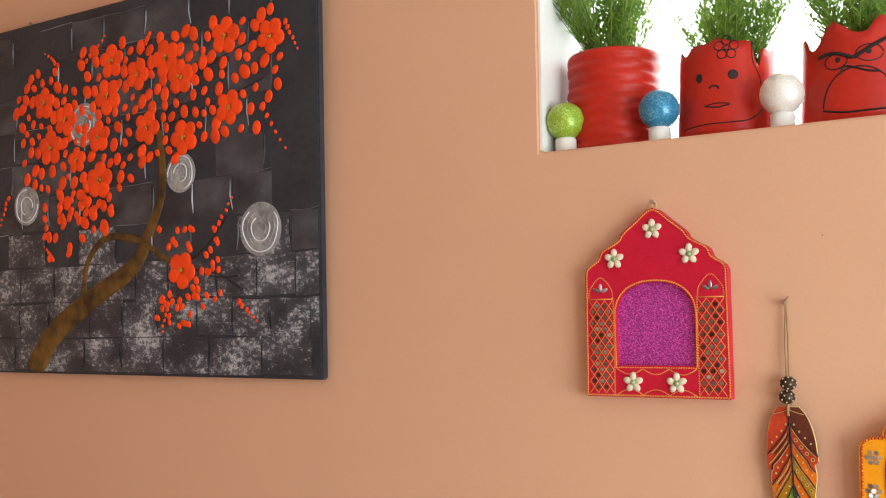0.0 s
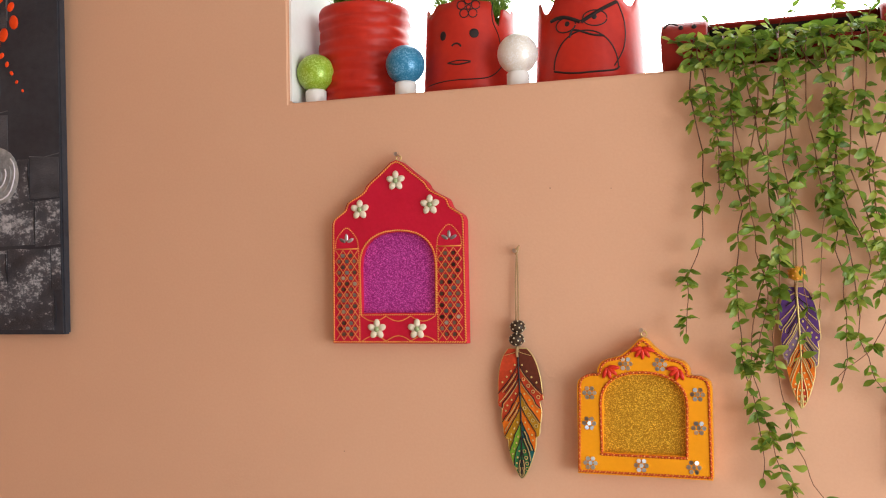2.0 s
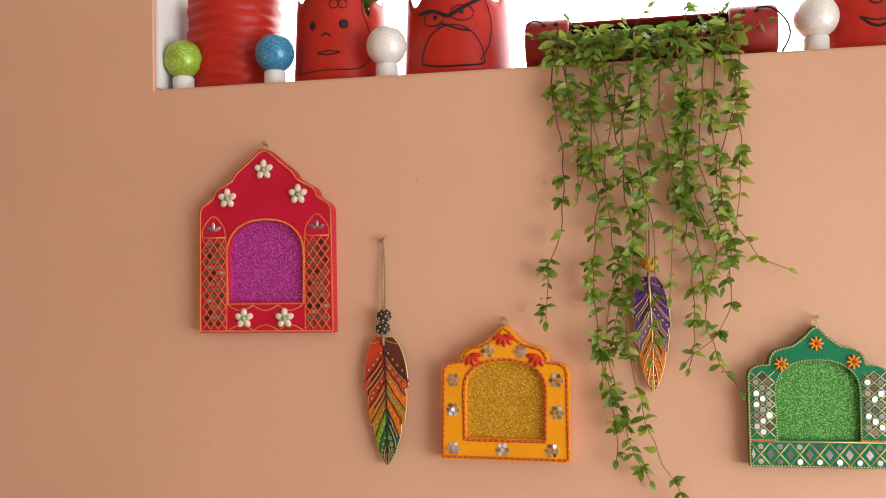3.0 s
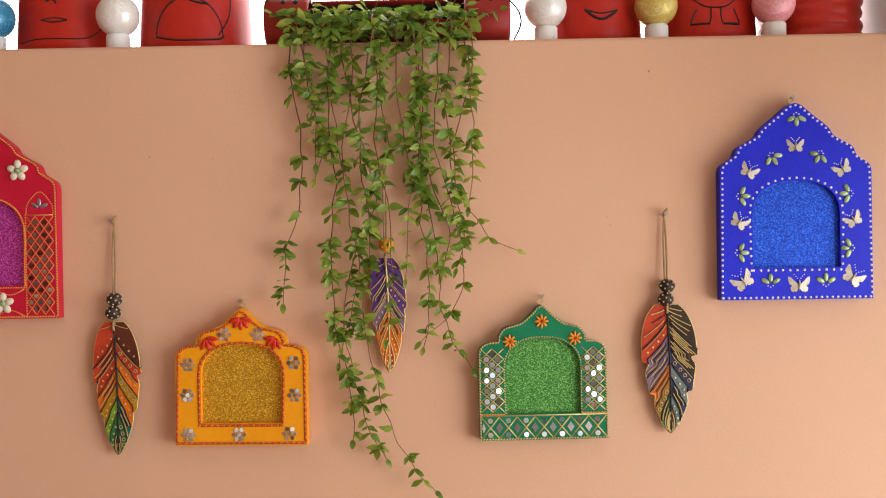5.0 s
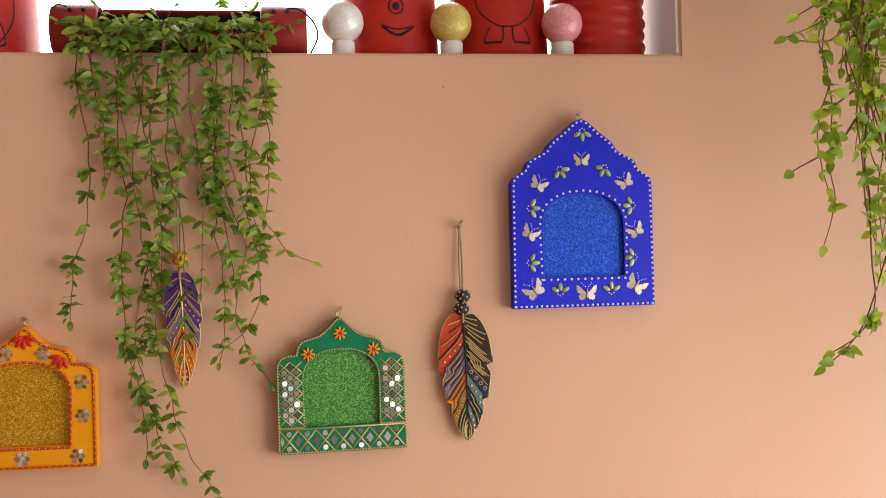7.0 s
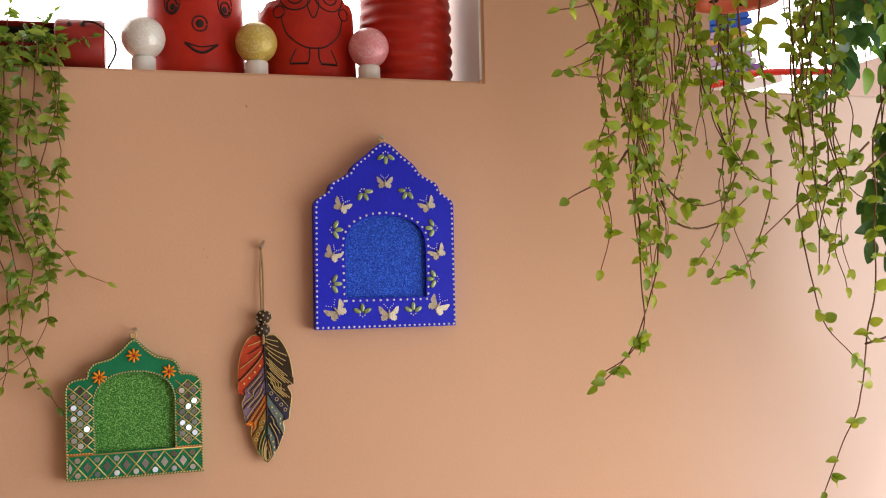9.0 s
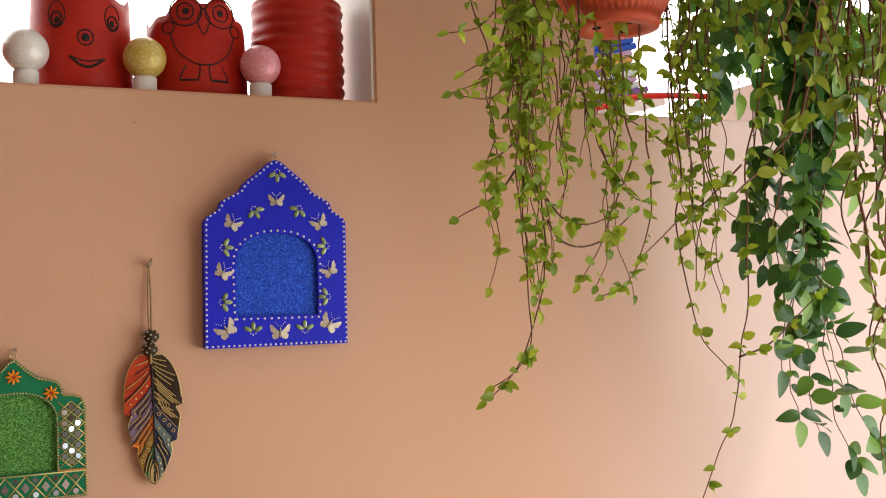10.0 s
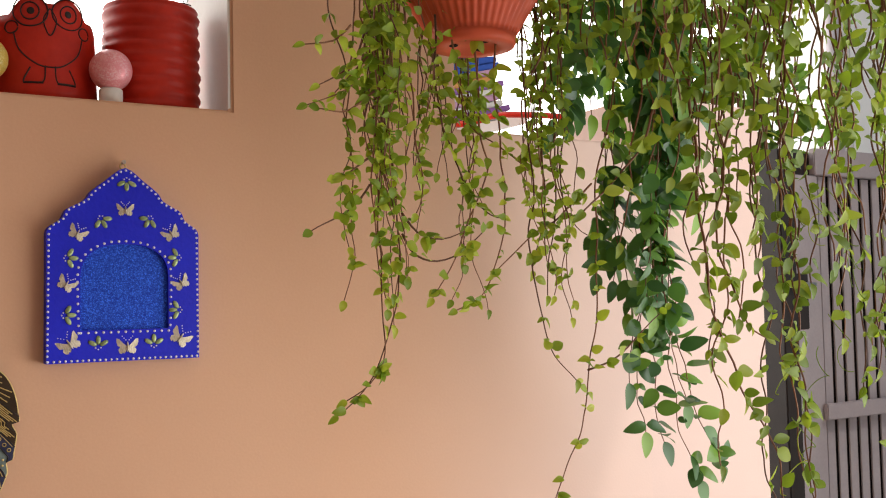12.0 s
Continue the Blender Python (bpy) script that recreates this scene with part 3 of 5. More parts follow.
nail(0.672, 1.491)

# ---- light globes and pots on the sill ----
GLOBE = {"lime green": (0.26, 0.40, 0.02), "sky blue": (0.02, 0.19, 0.34), "pearl white": (0.78, 0.74, 0.66), "silver and gold": (0.60, 0.44, 0.08), "rose pink": (0.82, 0.30, 0.33)}


def flecked(name, base, fleck):
    """Crackled glass paint: a ground colour with small bright flakes."""
    m, nt, p = tree_of(name)
    co, vo, no = nt.nodes.new("ShaderNodeTexCoord"), nt.nodes.new("ShaderNodeTexVoronoi"), nt.nodes.new("ShaderNodeTexNoise")
    vo.inputs["Scale"].default_value = 480
    no.inputs["Scale"].default_value, no.inputs["Detail"].default_value = 45, 5
    for n in (vo, no):
        nt.links.new(co.outputs["Object"], n.inputs["Vector"])
    sep, mul, rng = nt.nodes.new("ShaderNodeSeparateColor"), nt.nodes.new("ShaderNodeMath"), nt.nodes.new("ShaderNodeMapRange")
    mul.operation = "MULTIPLY"
    nt.links.new(vo.outputs["Color"], sep.inputs[0])
    nt.links.new(sep.outputs[0], mul.inputs[0])
    nt.links.new(no.outputs["Fac"], mul.inputs[1])
    rng.inputs["From Min"].default_value, rng.inputs["From Max"].default_value = 0.22, 0.62
    nt.links.new(mul.outputs[0], rng.inputs["Value"])
    mix = nt.nodes.new("ShaderNodeMix")
    mix.data_type = "RGBA"
    mix.inputs[6].default_value, mix.inputs[7].default_value = (*base, 1), (*fleck, 1)
    nt.links.new(rng.outputs[0], mix.inputs[0])
    nt.links.new(mix.outputs[2], p.inputs["Base Color"])
    p.inputs["Roughness"].default_value, p.inputs["Metallic"].default_value = 0.32, 0.15
    bp = nt.nodes.new("ShaderNodeBump")
    bp.inputs["Strength"].default_value, bp.inputs["Distance"].default_value = 0.5, 0.0015
    nt.links.new(mul.outputs[0], bp.inputs["Height"])
    nt.links.new(bp.outputs[0], p.inputs["Normal"])
    return m


def globe(x, tone, y=1.542):
    """A painted round lamp on its white cap."""
    t = thing("globe_lamp", pose(x, y, SILL), "%s textured globe lamp on a white cap" % tone, "lamp", "globe lamps on the window sill")
    bm = bmesh.new()
    turned(bm, [(0.0001, 0), (0.0178, 0), (0.0188, 0.002), (0.0188, 0.025), (0.016, 0.028), (0.0001, 0.028)], 24)
    part("cap", bm, WHITE, t, "white plastic cap", True)
    bm = bmesh.new()
    ball(bm, (0, 0, 0.0585), 0.0342, 32, 20)
    key = "globe " + tone
    m = bpy.data.materials.get(key)
    if not m:
        a = GLOBE[tone]
        b = (0.78, 0.68, 0.34) if "silver" in tone else tuple(min(0.9, c * 1.4 + 0.16) for c in a)
        m = flecked(key, a, b)
    part("globe", bm, m, t, "", True)


for x, tone in ((-0.765, "lime green"), (-0.592, "sky blue"), (-0.390, "pearl white"), (0.299, "pearl white"), (0.477, "silver and gold"), (0.666, "rose pink")):
    globe(x, tone)
PY = 1.622


def ribbed_pot(x, r, h):
    t = thing("ribbed_pot", pose(x, PY, SILL), "red painted ribbed plastic pot standing on the sill", "plant pot", "red pots on the window sill")
    prof = [(0.001, 0.0), (r * 0.9, 0.0), (r * 0.96, 0.006)]
    n = 40
    for i in range(n + 1):
        z = 0.008 + (h - 0.014) * i / n
        prof.append((r * (0.985 - 0.03 * (z / h)) + 0.0046 * abs(math.sin(math.pi * z / 0.0205)) - 0.002, z))
    prof += [(r * 0.97, h - 0.003), (r * 0.95, h), (r * 0.91, h - 0.004), (r * 0.90, h - 0.03), (0.001, h - 0.03)]
    bm = bmesh.new()
    turned(bm, prof, 48, wobble=lambda q, i: 0.0012 * math.sin(2 * q + i * 0.5) + 0.0009 * math.sin(7 * q + i * 1.3) if 3 < i < 42 else 0)
    part("body", bm, RED_PLASTIC, t, "", True)
    bm = bmesh.new()
    turned(bm, [(0.001, h - 0.022), (r * 0.89, h - 0.026)], 24)
    part("soil", bm, DARK, t)
    return t


def cut_pot(x, r, h, rim, label, shift=0.0):
    """A cut bottle: the rim's height follows rim(angle), where 0 faces the room."""
    t = thing("cut_bottle_pot", pose(x, PY, SILL), label, "plant pot", "red pots on the window sill")
    n, rows = 64, 10
    bm = bmesh.new()
    outer, inner = [], []
    for i in range(rows + 1):
        a, b = [], []
        for j in range(n):
            q = 2 * math.pi * j / n
            top = rim((q + math.pi) % (2 * math.pi) - math.pi)
            f = i / rows
            z = max(0.0, f * top)
            rr = r * (0.975 if i == 0 else 1.0) * (1.035 - 0.085 * z / h)
            a.append(bm.verts.new((rr * math.sin(q), -rr * math.cos(q), z)))
            b.append(bm.verts.new(((rr - 0.0025) * math.sin(q), -(rr - 0.0025) * math.cos(q), max(0.003, z))))
        outer.append(a), inner.append(b)
    for i in range(rows):
        for j in range(n):
            k = (j + 1) % n
            bm.faces.new((outer[i][j], outer[i][k], outer[i + 1][k], outer[i + 1][j]))
            bm.faces.new((inner[i][k], inner[i][j], inner[i + 1][j], inner[i + 1][k]))
    for j in range(n):
        k = (j + 1) % n
        bm.faces.new((outer[rows][j], outer[rows][k], inner[rows][k], inner[rows][j]))
    bm.faces.new(outer[0][::-1])
    part("body", bm, RED_PLASTIC, t, "", True)
    bm = bmesh.new()
    turned(bm, [(0.001, h * 0.62), (r * 0.94, h * 0.6)], 24)
    part("soil", bm, DARK, t)

    def ink(pts, w=0.0016, closed=False):
        """A painted stroke that follows the pot; points are (sideways, height) on its face."""
        line = resample([(p[0] + shift, 0, p[1] + 0.009) for p in (smooth_line([(a, 0, b) for a, b in pts], 5) if len(pts) > 2 else [Vector((a, 0, b)) for a, b in pts]) for p in [(p.x, p.z)]], 0.003)
        if len(line) < 2:
            return
        out = []
        for p in line:
            rr = r * (1.035 - 0.085 * p.z / h)
            q = p.x / rr
            out.append((rr * math.sin(q), -rr * math.cos(q), p.z))
        bm = bmesh.new()
        tube(bm, out, w * 0.76, 5, closed)
        part("ink_stroke", bm, BLACK_INK, t)

    def spot(x, z, rx, rz):
        q, z = (x + shift) / r, z + 0.009
        bm = bmesh.new()
        ball(bm, (0, 0, 0), (rx, 0.0012, rz), 12, 6, None)
        ob = part("ink_spot", bm, BLACK_INK, t, "", True)
        ob.matrix_basis = Matrix.Rotation(q, 4, "Z") @ Matrix.Translation((0, -r * (1.035 - 0.085 * z / h), z))
    return t, ink, spot


def ring_pts(x, z, a, b, n=14, q0=0.0, q1=6.2832):
    return [(x + a * math.cos(q0 + (q1 - q0) * i / n), z + b * math.sin(q0 + (q1 - q0) * i / n)) for i in range(n + 1)]


ribbed_pot(-0.702, 0.086, 0.183)
ribbed_pot(0.752, 0.083, 0.19)


def side_notches(base, dips):
    """A rim height by angle, with notches (centre, half width, depth)."""
    def rim(q):
        z = base
        for c, w, d in dips:
            k = abs(q - c) / w
            if k < 1:
                z -= d * (1 - k * k)
        return z
    return rim


t, ink, spot = cut_pot(-0.497, 0.082, 0.155, side_notches(0.160, [(0.95, 0.14, 0.045), (1.35, 0.35, 0.012), (-0.75, 0.2, 0.012), (0.10, 0.22, -0.006)]), "red cut-bottle pot with a smiling child's face in ink", 0.009)
spot(-0.036, 0.094, 0.0065, 0.0085), spot(0.022, 0.094, 0.0085, 0.0085)
ink(ring_pts(-0.010, 0.070, 0.009, 0.008, 8, 0.2, 2.9), 0.0022)
ink([(-0.026, 0.045), (-0.006, 0.041), (0.018, 0.045)], 0.0018), ink([(-0.026, 0.045), (-0.004, 0.048), (0.018, 0.045)], 0.0014)
ink([(-0.075, 0.012), (-0.03, 0.014), (0.03, 0.015), (0.055, 0.022), (0.075, 0.04)], 0.0014)
for i in range(5):
    q = 1.57 + 6.2832 * i / 5
    ink(ring_pts(0.012 + 0.013 * math.cos(q), 0.140 + 0.013 * math.sin(q), 0.0075, 0.0075, 10), 0.0014)
ink(ring_pts(0.012, 0.140, 0.004, 0.004, 8), 0.0013)
ink([(0.055, 0.150), (0.055, 0.118), (0.068, 0.09), (0.075, 0.05)], 0.0013)

t, ink, spot = cut_pot(-0.283, 0.0905, 0.16, side_notches(0.150, [(-0.75, 0.28, 0.026), (0.15, 0.25, 0.012), (-0.30, 0.14, -0.012), (0.55, 0.2, -0.014), (1.05, 0.3, 0.02)]), "red cut-bottle pot with frowning brows drawn in ink", 0.013)
ink([(-0.066, 0.100), (-0.04, 0.102), (-0.010, 0.090)], 0.0042), ink([(-0.010, 0.090), (0.02, 0.108), (0.052, 0.125)], 0.0042)
ink(ring_pts(-0.037, 0.088, 0.018, 0.012), 0.0016), ink(ring_pts(0.013, 0.096, 0.020, 0.013), 0.0016)
spot(-0.034, 0.090, 0.0045, 0.0045), spot(0.012, 0.098, 0.0045, 0.0045)
ink([(-0.030, 0.066), (-0.022, 0.078), (0.008, 0.068), (0.028, 0.066)], 0.0024)
ink(ring_pts(-0.004, 0.014, 0.056, 0.062, 16, 0.0, 3.14), 0.0018), ink([(-0.060, 0.014), (-0.02, 0.006), (0.04, 0.009), (0.054, 0.016)], 0.0022)
ink([(0.052, 0.125), (0.066, 0.09), (0.064, 0.05), (0.044, 0.016)], 0.0016)

t, ink, spot = cut_pot(0.384, 0.081, 0.17, side_notches(0.168, [(0.9, 0.4, 0.015)]), "red cut-bottle pot with a big nosed smiling face in ink")
for s in (-0.042, 0.048):
    ink(ring_pts(s, 0.114, 0.014, 0.021), 0.0015)
    ink(ring_pts(s, 0.107, 0.009, 0.011), 0.0022), spot(s, 0.105, 0.005, 0.006)
ink(ring_pts(0.003, 0.077, 0.012, 0.0125), 0.0017), spot(0.003, 0.077, 0.0065, 0.007)
ink([(-0.021, 0.046), (-0.004, 0.032), (0.012, 0.031), (0.032, 0.045)], 0.0030), ink([(-0.021, 0.046), (0.004, 0.039), (0.032, 0.045)], 0.0016)

t, ink, spot = cut_pot(0.572, 0.085, 0.17, side_notches(0.138, [(-0.35, 0.42, -0.030), (0.35, 0.42, -0.030), (1.35, 0.3, 0.012), (-1.35, 0.3, 0.012)]), "red cut-bottle pot with an owl drawn in ink")
for s in (-0.030, 0.030):
    ink(ring_pts(s, 0.134, 0.027, 0.025), 0.0017), ink(ring_pts(s, 0.134, 0.014, 0.014), 0.0017), spot(s, 0.134, 0.006, 0.006)
    ink(ring_pts(s * 2.0, 0.108, 0.0115, 0.010), 0.0017)
    ink([(s * 0.25, 0.046), (s * 0.35, 0.02), (s * 1.0, 0.018), (s * 1.35, 0.02), (s * 0.95, 0.045)], 0.0017)
    ink([(s * 0.35, 0.018), (s * 1.35, 0.018)], 0.0026)
ink([(0, 0.140), (-0.010, 0.120), (0, 0.095), (0.010, 0.120), (0, 0.140)], 0.0015)
ink([(-0.056, 0.100), (-0.046, 0.070), (-0.02, 0.048), (0.0, 0.044), (0.02, 0.048), (0.046, 0.070), (0.056, 0.100)], 0.0017)

t = thing("small_navy_cup", pose(0.462, 1.675, SILL), "small navy blue cup behind the globe lamps", "cup")
bm = bmesh.new()
turned(bm, [(0.001, 0.0), (0.022, 0.0), (0.026, 0.03), (0.024, 0.031), (0.02, 0.004), (0.001, 0.004)], 20)
part("body", bm, surface("navy_glaze", (0.012, 0.018, 0.07), None, 0.4), t, "", True)

# small chips and specks in the plaster
for i, (x, z, r) in enumerate(((-0.330, 1.420, 0.0022), (-0.232, 1.415, 0.0015), (0.39, 1.30, 0.0016), (-0.70, 0.985, 0.0018), (0.455, 1.54, 0.0030), (0.385, 1.313, 0.0015))):
    t = thing("plaster_chip", pose(x, WY, z), "tiny chipped speck in the painted plaster", "wall mark", "specks in the plaster")
    part("speck", disc(bmesh.new(), 0, 0, 0.6 * r, -0.0006, 0.002, 7), DARK_SPECK, t)

# ---- blossom painting ----
CANVAS = surface("charcoal_canvas_paint", (0.020, 0.022, 0.029), (0.045, 0.048, 0.058), 0.45, fine=70, broad=7, bump=0.5)


def scumble(name, dark, mid, light, lo, hi):
    """Dry-brushed paint: broad smears, broken by fine pale flecks."""
    m, nt, p = tree_of(name)
    co, n1, n2 = nt.nodes.new("ShaderNodeTexCoord"), nt.nodes.new("ShaderNodeTexNoise"), nt.nodes.new("ShaderNodeTexNoise")
    n1.inputs["Scale"].default_value, n1.inputs["Detail"].default_value = 14, 5
    n2.inputs["Scale"].default_value, n2.inputs["Detail"].default_value, n2.inputs["Roughness"].default_value = 120, 9, 0.75
    stretch = nt.nodes.new("ShaderNodeMapping")
    stretch.inputs["Scale"].default_value = (0.8, 1.0, 1.1)
    nt.links.new(co.outputs["Object"], stretch.inputs["Vector"])
    for n in (n1, n2):
        nt.links.new(stretch.outputs[0], n.inputs["Vector"])
    smear = nt.nodes.new("ShaderNodeMix")
    smear.data_type = "RGBA"
    smear.inputs[6].default_value, smear.inputs[7].default_value = (*dark, 1), (*mid, 1)
    r1 = nt.nodes.new("ShaderNodeMapRange")
    r1.inputs["From Min"].default_value, r1.inputs["From Max"].default_value = 0.38, 0.68
    nt.links.new(n1.outputs["Fac"], r1.inputs["Value"])
    nt.links.new(r1.outputs[0], smear.inputs[0])
    both = nt.nodes.new("ShaderNodeMath")
    both.operation = "MULTIPLY_ADD"
    both.inputs[1].default_value = 0.55
    nt.links.new(n1.outputs["Fac"], both.inputs[0])
    nt.links.new(n2.outputs["Fac"], both.inputs[2])
    r2 = nt.nodes.new("ShaderNodeMapRange")
    r2.inputs["From Min"].default_value, r2.inputs["From Max"].default_value = lo, hi
    nt.links.new(both.outputs[0], r2.inputs["Value"])
    fleck = nt.nodes.new("ShaderNodeMix")
    fleck.data_type = "RGBA"
    fleck.inputs[7].default_value = (*light, 1)
    nt.links.new(smear.outputs[2], fleck.inputs[6])
    nt.links.new(r2.outputs[0], fleck.inputs[0])
    nt.links.new(fleck.outputs[2], p.inputs["Base Color"])
    p.inputs["Roughness"].default_value, p.inputs["Specular IOR Level"].default_value = 0.42, 0.4
    bp = nt.nodes.new("ShaderNodeBump")
    bp.inputs["Strength"].default_value, bp.inputs["Distance"].default_value = 0.8, 0.003
    nt.links.new(both.outputs[0], bp.inputs["Height"])
    nt.links.new(bp.outputs[0], p.inputs["Normal"])
    return m


BRICK_PALE = scumble("scumbled_grey_impasto", (0.024, 0.026, 0.034), (0.075, 0.080, 0.095), (0.46, 0.47, 0.49), 0.81, 0.95)
BRICK_DARK = scumble("charcoal_brick_impasto", (0.020, 0.022, 0.029), (0.080, 0.086, 0.10), (0.26, 0.27, 0.29), 0.95, 1.1)
MORTAR = surface("pale_mortar_stroke", (0.34, 0.35, 0.37), (0.04, 0.042, 0.05), 0.4, fine=40, broad=14, bump=0.5, spread=0.6)
MORTAR_DARK = surface("black_mortar_stroke", (0.010, 0.010, 0.012), (0.03, 0.03, 0.034), 0.5, bump=0.3)
BLOSSOM = surface("vermilion_impasto", (0.93, 0.075, 0.006), (0.80, 0.052, 0.005), 0.42, fine=110, broad=30, bump=0.4, spread=0.12)
BARK_PAINT = surface("umber_impasto", (0.19, 0.095, 0.017), (0.026, 0.015, 0.007), 0.5, fine=60, broad=26, bump=0.8)
SWIRL = surface("white_swirl_impasto", (0.42, 0.42, 0.41), (0.16, 0.16, 0.165), 0.5, fine=120, broad=30, bump=0.7)
POLLEN = surface("ochre_dab", (0.50, 0.26, 0.03), (0.4, 0.2, 0.02), 0.5, bump=0.2)
art = thing("blossom_painting", Matrix.Translation((-1.264, WY - 0.004, 1.187)) @ Matrix.Rotation(0.022, 4, "X"), "unframed canvas painting of a red blossom tree on dark bricks", "painting")
AW, AH, AD = 1.17, 0.862, 0.020
part("canvas", box(bmesh.new(), (-AW, -AD, 0), (0, 0, AH), 0.003), CANVAS, art)
rng = random.Random(7)
AF = -AD - 0.0004


def on_art(x, z):
    """From places on the wall to the canvas."""
    return x + 1.264, z - 1.187


row_h, z, r = 0.082, 0.006, 0
while z < AH - 0.03:
    top = min(z + row_h * rng.uniform(0.92, 1.08), AH - 0.004)
    x = -AW + 0.004 - (0.06 if r % 2 else 0.0)
    while x < -0.012:
        w = rng.uniform(0.10, 0.15)
        a, b = max(x, -AW + 0.004), min(x + w, -0.004)
        if b - a > 0.02 and not (b > -0.07 and r > 3):
            s = [rng.uniform(-0.004, 0.004) for _ in range(4)]
            pale = r < 3 or (r == 3 and rng.random() < 0.35)
            if pale or rng.random() < 0.6:
                part("brick", slab(bmesh.new(), [(a + 0.0015, z + 0.0015 + s[0]), (b - 0.0015, z + 0.0015 + s[1]), (b - 0.0015, top - 0.0015 + s[2]), (a + 0.0015, top - 0.0015 + s[3])], AF - 0.0007, AF + 0.001), BRICK_PALE if pale else BRICK_DARK, art)
            lean = rng.uniform(-0.006, 0.006)
            if rng.random() < 0.8:
                part("mortar_stroke", tube(bmesh.new(), [(b, AF, z + 0.012), (b + lean, AF - 0.0006, z + 0.5 * row_h), (b + lean, AF, top - 0.012)], lambda q: 0.0011 + 0.0012 * math.sin(3.1 * q), 5), MORTAR_DARK if pale else MORTAR, art)
            if not pale and rng.random() < 0.45:
                part("mortar_stroke", tube(bmesh.new(), [(a, AF, top), (a + 0.5 * (b - a), AF, top + s[2]), (b, AF, top + s[1])], 0.0009, 5), MORTAR, art)
        x += w
    z, r = top, r + 1


def flat_line(name, pts, radius, material, squash=0.35):
    bm = bmesh.new()
    tube(bm, smooth_line([(x, 0, z) for x, z in (on_art(*p) for p in pts)], 6), radius, 8)
    for v in bm.verts:
        v.co.y = AF + v.co.y * squash
        v.co.z = max(v.co.z, 0.002)
    return part(name, bm, material, art, "", True)


for x, z, rx in ((-2.177, 1.596, 0.048), (-1.966, 1.774, 0.052), (-1.648, 1.631, 0.044), (-1.419, 1.494, 0.056)):
    cx, cz = on_art(x, z)
    part("moon_disc", disc(bmesh.new(), cx, cz, rx, AF - 0.001, AF + 0.001, 28), SWIRL, art, "white swirled disc")
    for k in range(4):
        q0 = rng.uniform(0, 6.28)
        rr = rx * (0.25 + 0.2 * k)
        bm = bmesh.new()
        tube(bm, [(cx + rr * (1 + 0.06 * math.sin(3 * q)) * math.cos(q + q0), AF - 0.001, cz + rr * math.sin(q + q0)) for q in (i * 0.28 for i in range(18))], 0.0016, 5)
        part("swirl_stroke", bm, WHITE_DOT if k % 2 else SWIRL, art, "", True)
flat_line("trunk", [(-2.15, 1.192), (-2.07, 1.285), (-1.93, 1.365), (-1.80, 1.43), (-1.75, 1.50), (-1.705, 1.60), (-1.715, 1.735)], lambda q: 0.027 * (1 - q) ** 1.1 + 0.009, BARK_PAINT, 0.16)
flat_line("branch", [(-1.965, 1.36), (-1.955, 1.44), (-1.90, 1.497), (-1.83, 1.50), (-1.756, 1.482)], 0.009, BARK_PAINT)
flat_line("branch", [(-1.756, 1.482), (-1.71, 1.452), (-1.66, 1.43)], 0.008, BARK_PAINT)
for pts in ([(-1.71, 1.73), (-1.62, 1.76), (-1.53, 1.775), (-1.40, 1.81)], [(-1.71, 1.73), (-1.80, 1.76), (-1.93, 1.77)], [(-1.71, 1.735), (-1.66, 1.80), (-1.55, 1.86), (-1.44, 1.89)], [(-1.71, 1.73), (-1.80, 1.70), (-1.95, 1.65)], [(-1.65, 1.42), (-1.55, 1.41), (-1.47, 1.37)], [(-1.65, 1.42), (-1.57, 1.47), (-1.51, 1.53)], [(-1.65, 1.43), (-1.55, 1.40), (-1.48, 1.40)]):
    flat_line("twig", pts, 0.003, MORTAR_DARK)


def blossom(x, z, size, spin):
    fl = new("blossom")
    cx, cz = on_art(x, z)
    fl.parent, fl.matrix_basis = art, Matrix.Translation((cx, AF - 0.0016, cz)) @ Matrix.Rotation(spin, 4, "Y")
    tagged(fl, "thick vermilion paint blossom")
    for i in range(5):
        q = 6.2832 * i / 5
        bm = bmesh.new()
        ball(bm, (size * 0.52 * math.cos(q), 0, size * 0.52 * math.sin(q)), (size * 0.47, 0.0030, size * rng.uniform(0.38, 0.47)), 10, 6, Matrix.Rotation(-q, 4, "Y"))
        part("petal", bm, BLOSSOM, fl, "", True)
    bm = bmesh.new()
    for i in range(4):
        ball(bm, (rng.uniform(-1, 1) * size * 0.12, -0.0035, rng.uniform(-1, 1) * size * 0.12), (size * 0.08, 0.0014, size * 0.08), 6, 4)
    part("flower_centre", bm, POLLEN, fl, "", True)


FLOWERS = [(-1.868, 1.910), (-1.782, 1.868), (-1.691, 1.891), (-1.646, 1.843), (-1.512, 1.913), (-1.386, 1.893), (-1.881, 1.830), (-2.110, 1.842), (-2.03, 1.793), (-1.912, 1.740), (-2.085, 1.730), (-1.752, 1.742), (-1.636, 1.708), (-1.503, 1.758), (-1.91, 1.637), (-1.99, 1.691), (-1.646, 1.417)]
for i, (x, z) in enumerate(FLOWERS):
    blossom(x, z, (0.043, 0.040, 0.046, 0.042)[i % 4] * (0.8 if i == 15 else 1), rng.uniform(0, 1.2))
placed = list(FLOWERS)


